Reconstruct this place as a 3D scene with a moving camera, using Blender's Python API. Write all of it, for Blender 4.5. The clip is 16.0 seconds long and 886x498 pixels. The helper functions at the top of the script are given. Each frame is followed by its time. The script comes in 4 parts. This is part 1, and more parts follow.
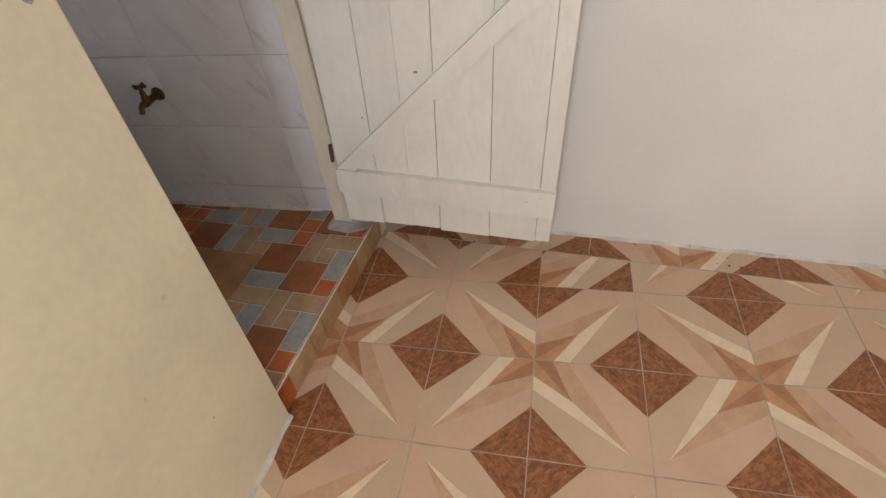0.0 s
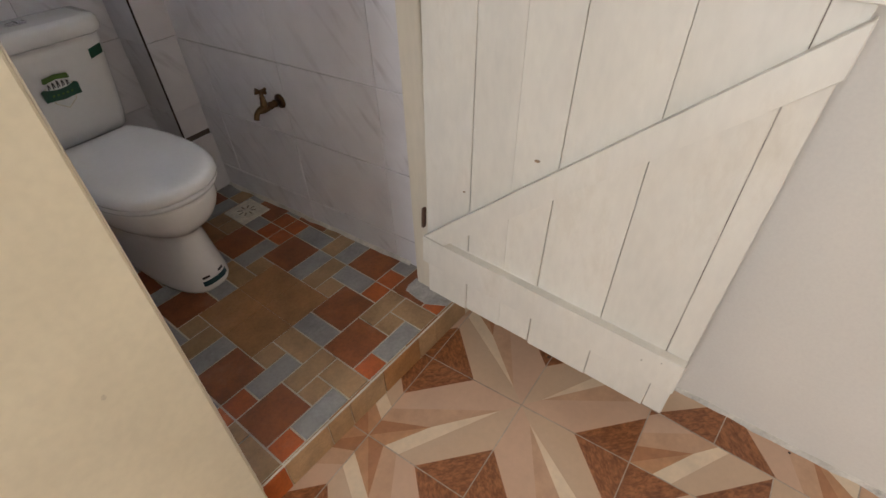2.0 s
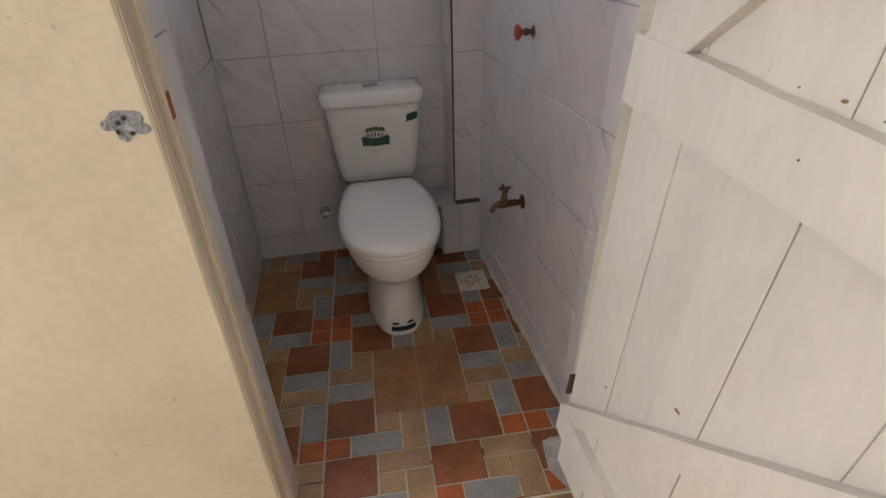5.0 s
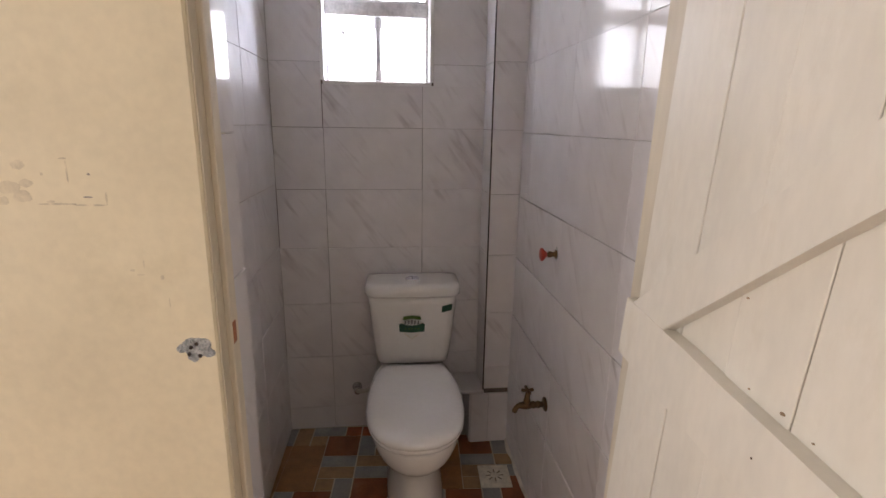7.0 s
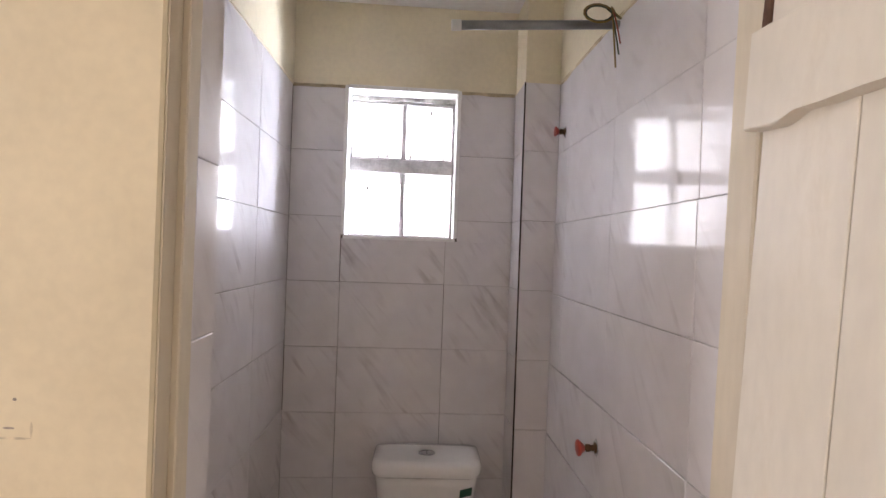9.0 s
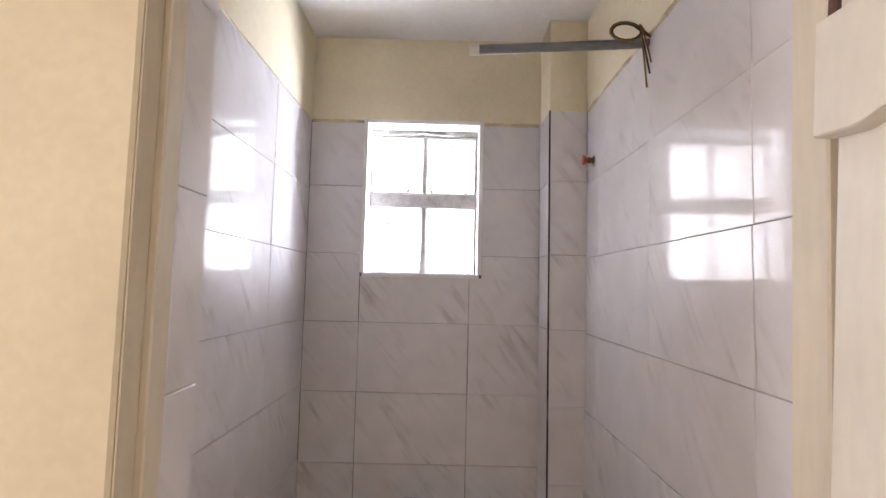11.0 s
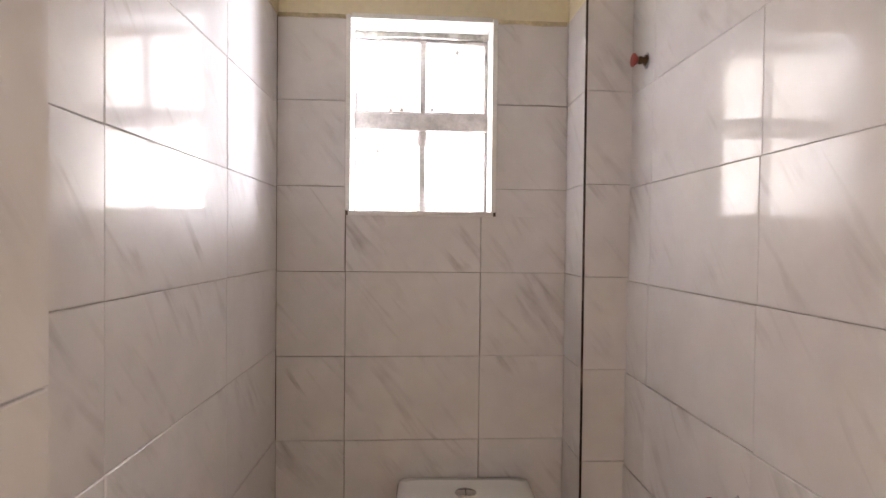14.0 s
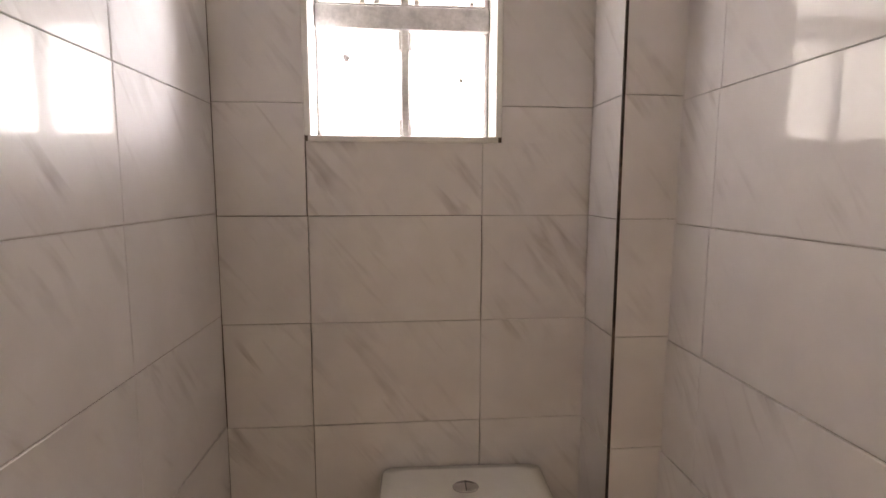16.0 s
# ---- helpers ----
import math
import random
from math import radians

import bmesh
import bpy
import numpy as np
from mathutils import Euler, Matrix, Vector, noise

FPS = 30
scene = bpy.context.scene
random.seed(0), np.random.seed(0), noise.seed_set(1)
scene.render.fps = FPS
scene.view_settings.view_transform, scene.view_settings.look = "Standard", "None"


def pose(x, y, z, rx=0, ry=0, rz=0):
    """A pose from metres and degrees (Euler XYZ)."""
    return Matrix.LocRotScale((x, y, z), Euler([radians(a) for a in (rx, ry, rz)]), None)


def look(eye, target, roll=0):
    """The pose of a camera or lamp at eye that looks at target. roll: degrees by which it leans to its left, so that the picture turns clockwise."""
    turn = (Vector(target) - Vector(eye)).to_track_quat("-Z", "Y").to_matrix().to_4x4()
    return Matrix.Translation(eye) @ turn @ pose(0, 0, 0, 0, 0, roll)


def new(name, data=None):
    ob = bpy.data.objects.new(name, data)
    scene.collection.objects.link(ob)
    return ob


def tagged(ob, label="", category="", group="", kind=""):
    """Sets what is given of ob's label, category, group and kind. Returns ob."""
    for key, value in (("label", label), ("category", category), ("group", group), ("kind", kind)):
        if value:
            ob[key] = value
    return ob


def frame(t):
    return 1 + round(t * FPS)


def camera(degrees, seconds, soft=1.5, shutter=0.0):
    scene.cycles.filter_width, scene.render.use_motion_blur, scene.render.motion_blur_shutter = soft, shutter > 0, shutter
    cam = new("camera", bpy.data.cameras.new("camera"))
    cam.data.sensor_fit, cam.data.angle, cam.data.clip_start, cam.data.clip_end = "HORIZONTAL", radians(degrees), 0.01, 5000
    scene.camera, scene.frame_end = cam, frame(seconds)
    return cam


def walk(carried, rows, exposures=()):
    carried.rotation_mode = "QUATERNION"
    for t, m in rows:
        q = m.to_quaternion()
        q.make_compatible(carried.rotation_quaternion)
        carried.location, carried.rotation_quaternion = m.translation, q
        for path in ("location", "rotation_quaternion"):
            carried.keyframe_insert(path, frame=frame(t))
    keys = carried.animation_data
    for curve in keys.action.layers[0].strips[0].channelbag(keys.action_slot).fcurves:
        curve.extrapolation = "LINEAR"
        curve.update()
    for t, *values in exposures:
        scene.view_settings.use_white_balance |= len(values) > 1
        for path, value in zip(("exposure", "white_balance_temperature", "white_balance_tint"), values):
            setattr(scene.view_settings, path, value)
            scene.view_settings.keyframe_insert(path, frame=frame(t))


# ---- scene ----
cam = camera(82.4, 16.0)
PATH = [
    (0, (-0.676, -2.015, 1.257), (0.764, -1.618, -0.073), -7.2),
    (0.5, (-0.573, -2.058, 1.246), (0.855, -1.59, -0.073), -7.3),
    (1, (-0.457, -2.058, 1.234), (0.964, -1.511, -0.063), -6.3),
    (1.5, (-0.313, -2.042, 1.247), (1.043, -1.322, -0.034), -5.3),
    (2, (-0.221, -2.013, 1.245), (1.016, -1.107, -0.039), -3.4),
    (2.5, (-0.123, -1.987, 1.231), (0.924, -0.874, -0.06), -1.6),
    (3, (-0.012, -1.978, 1.234), (0.823, -0.708, -0.067), -1.8),
    (5.5, (0.209, -2.115, 1.37), (0.516, -0.374, 0.435), -1.0),
    (6, (0.221, -2.146, 1.415), (0.502, -0.329, 0.627), -0.1),
    (6.5, (0.23, -2.159, 1.452), (0.484, -0.285, 0.802), 0.3),
    (7, (0.232, -2.146, 1.492), (0.468, -0.219, 1.012), 0.8),
    (7.5, (0.244, -2.106, 1.53), (0.462, -0.148, 1.184), 1.0),
    (8, (0.254, -2.049, 1.573), (0.447, -0.07, 1.364), 1.4),
    (8.5, (0.252, -2.005, 1.594), (0.424, -0.015, 1.494), 1.8),
    (9, (0.262, -1.968, 1.609), (0.396, 0.027, 1.611), 2.0),
    (11.5, (0.295, -1.849, 1.607), (0.289, 0.145, 1.756), 1.3),
    (12, (0.298, -1.822, 1.599), (0.279, 0.174, 1.724), 1.4),
    (12.5, (0.284, -1.776, 1.581), (0.266, 0.222, 1.668), 1.5),
    (13, (0.25, -1.708, 1.561), (0.265, 0.291, 1.616), 1.3),
    (13.5, (0.216, -1.602, 1.563), (0.288, 0.397, 1.576), 0.8),
    (14, (0.198, -1.511, 1.566), (0.318, 0.485, 1.534), 0.6),
    (14.5, (0.181, -1.43, 1.56), (0.344, 0.562, 1.485), 0.3),
    (15, (0.184, -1.34, 1.553), (0.366, 0.648, 1.436), 0.2),
    (15.5, (0.193, -1.259, 1.545), (0.372, 0.727, 1.387), 0.1),
    (16, (0.203, -1.179, 1.534), (0.383, 0.799, 1.298), 0.1),
]
walk(cam, [(t, look(eye, target, roll)) for t, eye, target, roll in PATH], [(0, -0.05, 5950, 10), (3, -0.03, 5950, 10), (5.5, 0.05, 6100, 14), (7.5, -0.08, 6500, 17), (9, 0.11, 6500, 18), (12, 0.34, 6600, 17), (14.5, 0.38, 7450, 17), (16, 0.07, 7800, 17)])

# ---- world and light ----
world = bpy.data.worlds.new("world")
scene.world = world
world.use_nodes = True
wn = world.node_tree.nodes
sky = wn.new("ShaderNodeTexSky")
sky.sky_type, sky.sun_disc = "NISHITA", False
sky.sun_elevation, sky.sun_rotation = radians(48), radians(35)
world.node_tree.links.new(sky.outputs[0], wn["Background"].inputs[0])
wn["Background"].inputs[1].default_value = 0.1


def area_lamp(name, m, sx, sy, power, colour):
    lamp = bpy.data.lights.new(name, "AREA")
    lamp.shape, lamp.size, lamp.size_y, lamp.energy, lamp.color = "RECTANGLE", sx, sy, power, colour
    ob = new(name, lamp)
    ob.matrix_world = m
    return ob


# added fill lamp at an assumed opening behind the walker; sky through the little window
area_lamp("hall_fill", look((-2.26, -1.90, 1.45), (-0.60, -3.9, 1.30)), 0.75, 1.9, 51, (1.0, 0.97, 0.93))
area_lamp("window_sky", look((0.84, 0.74, 1.42), (-0.16, -0.20, 1.78)), 1.15, 1.1, 490, (0.80, 0.88, 1.0))


# ---- materials ----
def nodes_of(name):
    m = bpy.data.materials.new(name)
    m.use_nodes = True
    t = m.node_tree
    return m, t, t.nodes, t.links, t.nodes["Principled BSDF"]


def ramp(n, stops):
    r = n.new("ShaderNodeValToRGB")
    e = r.color_ramp.elements
    while len(e) < len(stops):
        e.new(0.5)
    for el, (p, c) in zip(e, stops):
        el.position, el.color = p, (*c, 1) if len(c) == 3 else c
    return r


def surface(name, base, rough=0.5, var=0.12, scale=6.0, fine=90.0, bump=0.1, metal=0.0, stain=None, stain_at=(0.58, 0.75),
            stain_scale=3.0, per_object=0.0, stretch=(1, 1, 1), coat=0.0, spec=0.5, local=False, dist=0.002):
    """A plain surface with variation at two scales, stains and fine relief."""
    m, t, n, l, b = nodes_of(name)
    if local:
        src = n.new("ShaderNodeTexCoord").outputs["Object"]
    else:
        src = n.new("ShaderNodeNewGeometry").outputs["Position"]
    mp = n.new("ShaderNodeMapping")
    mp.inputs["Scale"].default_value = stretch
    l.new(src, mp.inputs[0])
    big, small = n.new("ShaderNodeTexNoise"), n.new("ShaderNodeTexNoise")
    for tex, s, d in ((big, scale, 4), (small, fine, 6)):
        tex.inputs["Scale"].default_value, tex.inputs["Detail"].default_value = s, d
        l.new(mp.outputs[0], tex.inputs["Vector"])
    lo = tuple(max(0, c * (1 - var)) for c in base)
    hi = tuple(min(1, c * (1 + var)) for c in base)
    r1 = ramp(n, [(0.3, lo), (0.7, hi)])
    l.new(big.outputs["Fac"], r1.inputs[0])
    mix = n.new("ShaderNodeMix")
    mix.data_type, mix.blend_type = "RGBA", "MULTIPLY"
    r2 = ramp(n, [(0.3, (1 - var,) * 3), (0.65, (1, 1, 1))])
    l.new(small.outputs["Fac"], r2.inputs[0])
    mix.inputs["Factor"].default_value = 0.8
    l.new(r1.outputs[0], mix.inputs["A"])
    l.new(r2.outputs[0], mix.inputs["B"])
    col = mix.outputs["Result"]
    if stain:
        st = n.new("ShaderNodeTexNoise")
        st.inputs["Scale"].default_value, st.inputs["Detail"].default_value, st.inputs["Roughness"].default_value = stain_scale, 8, 0.7
        l.new(mp.outputs[0], st.inputs["Vector"])
        r3 = ramp(n, [(stain_at[0], (0, 0, 0)), (stain_at[1], (0.75, 0.75, 0.75))])
        l.new(st.outputs["Fac"], r3.inputs[0])
        mx = n.new("ShaderNodeMix")
        mx.data_type = "RGBA"
        l.new(r3.outputs[0], mx.inputs["Factor"])
        l.new(col, mx.inputs["A"])
        mx.inputs["B"].default_value = (*stain, 1)
        col = mx.outputs["Result"]
    if per_object:
        oi, hsv, mr = n.new("ShaderNodeObjectInfo"), n.new("ShaderNodeHueSaturation"), n.new("ShaderNodeMapRange")
        mr.inputs["To Min"].default_value, mr.inputs["To Max"].default_value = 1 - per_object, 1 + per_object
        l.new(oi.outputs["Random"], mr.inputs["Value"])
        l.new(mr.outputs[0], hsv.inputs["Value"])
        l.new(col, hsv.inputs["Color"])
        col = hsv.outputs[0]
    l.new(col, b.inputs["Base Color"])
    b.inputs["Roughness"].default_value, b.inputs["Metallic"].default_value = rough, metal
    b.inputs["Coat Weight"].default_value, b.inputs["Specular IOR Level"].default_value = coat, spec
    if bump:
        bp = n.new("ShaderNodeBump")
        bp.inputs["Strength"].default_value, bp.inputs["Distance"].default_value = bump, dist
        l.new(small.outputs["Fac"], bp.inputs["Height"])
        l.new(bp.outputs[0], b.inputs["Normal"])
    return m


def marble_tile(name):
    """White glazed tile with diagonal lilac-grey printed veins."""
    m, t, n, l, b = nodes_of(name)
    tc, oi = n.new("ShaderNodeTexCoord"), n.new("ShaderNodeObjectInfo")
    add = n.new("ShaderNodeVectorMath")
    cmb, mul = n.new("ShaderNodeCombineXYZ"), n.new("ShaderNodeMath")
    mul.operation, mul.inputs[1].default_value = "MULTIPLY", 23.0
    l.new(oi.outputs["Random"], mul.inputs[0])
    l.new(mul.outputs[0], cmb.inputs[1])
    l.new(tc.outputs["Object"], add.inputs[0])
    l.new(cmb.outputs[0], add.inputs[1])
    turn, mp = n.new("ShaderNodeMapping"), n.new("ShaderNodeMapping")
    turn.inputs["Rotation"].default_value = (0, radians(38), 0)
    mp.inputs["Scale"].default_value = (30, 9, 4.6)
    l.new(add.outputs[0], turn.inputs[0])
    l.new(turn.outputs[0], mp.inputs[0])
    v = n.new("ShaderNodeTexNoise")
    v.inputs["Scale"].default_value, v.inputs["Detail"].default_value, v.inputs["Distortion"].default_value = 1.0, 5, 0.6
    l.new(mp.outputs[0], v.inputs["Vector"])
    rv = ramp(n, [(0.52, (0, 0, 0)), (0.78, (1, 1, 1))])
    l.new(v.outputs["Fac"], rv.inputs[0])
    g = n.new("ShaderNodeTexNoise")
    g.inputs["Scale"].default_value = 7.0
    l.new(add.outputs[0], g.inputs["Vector"])
    rg = ramp(n, [(0.44, (0.03, 0.03, 0.03)), (0.70, (1, 1, 1))])
    l.new(g.outputs["Fac"], rg.inputs[0])
    mm = n.new("ShaderNodeMath")
    mm.operation = "MULTIPLY"
    l.new(rv.outputs[0], mm.inputs[0])
    l.new(rg.outputs[0], mm.inputs[1])
    cloud = n.new("ShaderNodeTexNoise")
    cloud.inputs["Scale"].default_value, cloud.inputs["Detail"].default_value = 9.0, 5
    l.new(add.outputs[0], cloud.inputs["Vector"])
    rc = ramp(n, [(0.3, (0.66, 0.635, 0.650)), (0.7, (0.74, 0.715, 0.730))])
    l.new(cloud.outputs["Fac"], rc.inputs[0])
    mx = n.new("ShaderNodeMix")
    mx.data_type = "RGBA"
    l.new(mm.outputs[0], mx.inputs["Factor"])
    l.new(rc.outputs[0], mx.inputs["A"])
    mx.inputs["B"].default_value = (0.42, 0.375, 0.385, 1)
    l.new(mx.outputs["Result"], b.inputs["Base Color"])
    geo, sm = n.new("ShaderNodeNewGeometry"), n.new("ShaderNodeTexNoise")
    sm.inputs["Scale"].default_value, sm.inputs["Detail"].default_value = 5.0, 7
    l.new(geo.outputs["Position"], sm.inputs["Vector"])
    rr = ramp(n, [(0.4, (0.035, 0.035, 0.035)), (0.8, (0.16, 0.16, 0.16))])
    l.new(sm.outputs["Fac"], rr.inputs[0])
    l.new(rr.outputs[0], b.inputs["Coat Roughness"])
    b.inputs["Coat Weight"].default_value, b.inputs["Roughness"].default_value = 0.7, 0.34
    b.inputs["Specular IOR Level"].default_value = 0.24
    bp, wv = n.new("ShaderNodeBump"), n.new("ShaderNodeTexNoise")
    wv.inputs["Scale"].default_value = 14.0
    l.new(geo.outputs["Position"], wv.inputs["Vector"])
    bp.inputs["Strength"].default_value, bp.inputs["Distance"].default_value = 0.05, 0.002
    l.new(wv.outputs["Fac"], bp.inputs["Height"])
    l.new(bp.outputs[0], b.inputs["Normal"])
    return m


def burl(name, dark, light, rough=0.3):
    """Printed burr wood whose grain runs out from the middle of each diamond."""
    m, t, n, l, b = nodes_of(name)
    tc, turn, mp = n.new("ShaderNodeTexCoord"), n.new("ShaderNodeMapping"), n.new("ShaderNodeMapping")
    oi, add = n.new("ShaderNodeObjectInfo"), n.new("ShaderNodeVectorMath")
    add.operation = "ADD"
    l.new(tc.outputs["Object"], turn.inputs[0])
    turn.inputs["Rotation"].default_value = (0, 0, radians(45))
    mp.inputs["Scale"].default_value = (2.2, 1.0, 1.0)
    l.new(turn.outputs[0], mp.inputs[0])
    l.new(mp.outputs[0], add.inputs[0])
    l.new(oi.outputs["Random"], add.inputs[1])
    a, c = n.new("ShaderNodeTexNoise"), n.new("ShaderNodeTexNoise")
    a.inputs["Scale"].default_value, a.inputs["Detail"].default_value, a.inputs["Roughness"].default_value, a.inputs["Distortion"].default_value = 42.0, 8, 0.66, 0.4
    c.inputs["Scale"].default_value, c.inputs["Detail"].default_value = 90.0, 6
    l.new(add.outputs[0], a.inputs["Vector"])
    l.new(add.outputs[0], c.inputs["Vector"])
    mx = n.new("ShaderNodeMath")
    mx.operation = "MULTIPLY_ADD"
    mx.inputs[1].default_value = 0.45
    l.new(c.outputs["Fac"], mx.inputs[0])
    l.new(a.outputs["Fac"], mx.inputs[2])
    mid = tuple((p + q) * 0.42 for p, q in zip(dark, light))
    r = ramp(n, [(0.50, dark), (0.68, mid), (0.90, light)])
    l.new(mx.outputs[0], r.inputs[0])
    l.new(r.outputs[0], b.inputs["Base Color"])
    b.inputs["Roughness"].default_value = rough
    return m


M_CREAM = surface("cream_wall_paint", (0.75, 0.67, 0.495), 0.5, 0.07, 4.0, 60, 0.12, stain=(0.50, 0.43, 0.28), stain_at=(0.60, 0.95), stain_scale=3.0)
M_OFFWHITE = surface("off_white_wall_paint", (0.70, 0.66, 0.60), 0.6, 0.05, 2.0, 140, 0.2, stain=(0.55, 0.50, 0.45), stain_at=(0.68, 1.0), stain_scale=2.0)
M_CEIL = surface("ceiling_paint", (0.84, 0.82, 0.79), 0.8, 0.06, 3.0, 60, 0.2, stain=(0.55, 0.5, 0.44), stain_at=(0.64, 0.95))
M_DOOR = surface("door_paint", (0.73, 0.69, 0.61), 0.36, 0.07, 7.0, 60, 0.25, stain=(0.52, 0.45, 0.34), stain_at=(0.54, 0.86), stain_scale=7.0, per_object=0.03, stretch=(1, 1, 0.4))
M_JAMB = surface("jamb_paint", (0.66, 0.59, 0.47), 0.6, 0.08, 8.0, 70, 0.3, stain=(0.34, 0.28, 0.20), stain_at=(0.64, 0.9), stain_scale=9.0, stretch=(1, 1, 0.2))
M_BROWN = surface("bare_brown_wood", (0.10, 0.05, 0.03), 0.7, 0.3, 30, 200, 0.4)
M_SEAM = surface("half_painted_seam", (0.11, 0.06, 0.035), 0.7, 0.3, 30, 200, 0.3, stain=(0.60, 0.56, 0.48), stain_at=(0.42, 0.55), stain_scale=5.0)
M_KNOT = surface("painted_over_knot", (0.33, 0.22, 0.13), 0.7, 0.35, 90, 300, 0.3)
M_RAW = surface("raw_reddish_wood", (0.34, 0.13, 0.06), 0.8, 0.3, 60, 200, 0.4)
M_TILE = marble_tile("glazed_marble_tile")
M_GROUT = surface("dirty_wall_grout", (0.15, 0.12, 0.10), 0.9, 0.5, 5, 120, 0.2)
M_GROUT_SIDE = surface("pale_wall_grout", (0.54, 0.50, 0.48), 0.9, 0.4, 5, 120, 0.2)
M_GAP = surface("black_gap", (0.045, 0.034, 0.030), 0.9, 0.4, 12, 120, 0.2, stain=(0.20, 0.14, 0.11), stain_at=(0.52, 0.62), stain_scale=9)
M_FGROUT = surface("pale_floor_grout", (0.60, 0.54, 0.44), 0.85, 0.2, 8, 160, 0.3, stain=(0.16, 0.12, 0.09), stain_at=(0.58, 0.8), stain_scale=5)
M_HGROUT = surface("hall_floor_grout", (0.47, 0.39, 0.31), 0.85, 0.3, 8, 160, 0.2)
DIRT = dict(stain=(0.17, 0.13, 0.10), stain_at=(0.54, 0.90), stain_scale=7.0)
M_TAN = surface("tan_floor_print", (0.35, 0.170, 0.062), 0.42, 0.24, 14, 120, 0.12, per_object=0.07, **DIRT)
M_RED = surface("rust_floor_print", (0.27, 0.085, 0.025), 0.42, 0.28, 14, 120, 0.12, per_object=0.10, **DIRT)
M_ORANGE = surface("orange_floor_print", (0.44, 0.105, 0.020), 0.42, 0.26, 14, 120, 0.12, per_object=0.10, **DIRT)
M_GREY = surface("grey_floor_print", (0.315, 0.305, 0.295), 0.42, 0.22, 14, 120, 0.12, per_object=0.07, **DIRT)
M_BEIGE = surface("beige_floor_print", (0.40, 0.25, 0.125), 0.42, 0.24, 14, 120, 0.12, per_object=0.08, **DIRT)
HALLDIRT = dict(stain=(0.30, 0.20, 0.14), stain_at=(0.66, 1.0), stain_scale=4.0)
M_H_BASE = surface("hall_pinkish_beige_print", (0.565, 0.40, 0.27), 0.3, 0.06, 6, 60, 0.04, stretch=(1, 1, 1), **HALLDIRT)
M_H_BASE2 = surface("hall_rosy_beige_print", (0.585, 0.385, 0.265), 0.3, 0.06, 6, 60, 0.04, **HALLDIRT)
M_H_CREAM = surface("hall_cream_print", (0.74, 0.59, 0.42), 0.3, 0.08, 16, 80, 0.04, **HALLDIRT)
M_H_BROWN = surface("hall_brown_print", (0.41, 0.19, 0.09), 0.3, 0.14, 22, 80, 0.04, **HALLDIRT)
M_H_ORANGE = surface("hall_orange_brown_print", (0.50, 0.265, 0.135), 0.3, 0.14, 22, 80, 0.04, **HALLDIRT)
M_H_LIGHT = surface("hall_light_brown_print", (0.54, 0.335, 0.21), 0.3, 0.1, 18, 80, 0.04, **HALLDIRT)
M_H_DARK = burl("hall_burr_wood_print", (0.135, 0.044, 0.017), (0.39, 0.150, 0.055))
M_PORC = surface("white_porcelain", (0.86, 0.845, 0.825), 0.1, 0.03, 5, 60, 0.0, stain=(0.62, 0.58, 0.50), stain_at=(0.66, 1.0), stain_scale=6, coat=0.3)
M_SEAT = surface("white_seat_plastic", (0.88, 0.87, 0.87), 0.12, 0.03, 5, 60, 0.0)
M_CHROME = surface("chrome", (0.62, 0.62, 0.63), 0.14, 0.08, 20, 90, 0.0, metal=1.0)
# brass with patina, its colour also darkened for the shade on the tap
M_BRASS = surface("tarnished_shaded_brass", (0.13, 0.075, 0.032), 0.42, 0.35, 40, 200, 0.3, metal=0.8, stain=(0.10, 0.06, 0.03), stain_at=(0.5, 0.7), stain_scale=30)
M_REDPL = surface("red_plastic", (0.42, 0.05, 0.03), 0.4, 0.2, 30, 120, 0.1)
M_DKGREEN = surface("dark_green_sticker", (0.012, 0.075, 0.045), 0.35, 0.15, 30, 120, 0.0)
M_GREEN = surface("green_sticker", (0.075, 0.16, 0.02), 0.35, 0.15, 30, 120, 0.0)
M_TEAL = surface("dark_teal_sticker", (0.010, 0.055, 0.075), 0.35, 0.15, 30, 120, 0.0)
M_INK = surface("black_ink", (0.02, 0.02, 0.025), 0.5, 0.1, 30, 120, 0.0)
M_STWHITE = surface("white_sticker", (0.75, 0.75, 0.72), 0.35, 0.05, 30, 120, 0.0)
M_STEEL = surface("painted_window_steel", (0.52, 0.49, 0.48), 0.5, 0.25, 20, 120, 0.4, stain=(0.5, 0.48, 0.46), stain_at=(0.56, 0.72), stain_scale=22)
M_WHITE = surface("white_reveal_paint", (0.80, 0.79, 0.78), 0.5, 0.05, 8, 90, 0.2)
M_LINTEL = surface("rough_lintel_plaster", (0.42, 0.40, 0.36), 0.9, 0.35, 18, 90, 1.0, stain=(0.7, 0.68, 0.64), stain_at=(0.5, 0.62), stain_scale=16, dist=0.006)
M_PVC = surface("grey_pvc_conduit", (0.20, 0.21, 0.22), 0.35, 0.12, 18, 90, 0.0)
M_HOSE = surface("pale_hose_plastic", (0.55, 0.53, 0.50), 0.35, 0.15, 18, 90, 0.0)
M_CEMENT = surface("grey_cement_patch", (0.42, 0.43, 0.44), 0.95, 0.35, 50, 200, 1.0, stain=(0.14, 0.17, 0.17), stain_at=(0.52, 0.66), stain_scale=60, dist=0.006)
M_SCUFF = surface("grey_scuff", (0.67, 0.59, 0.44), 0.8, 0.25, 60, 200, 0.3)
M_SMEAR = surface("grey_smear", (0.685, 0.605, 0.455), 0.8, 0.12, 40, 200, 0.2)
M_PENCIL = surface("dark_scratch", (0.38, 0.33, 0.29), 0.8, 0.3, 60, 200, 0.2)
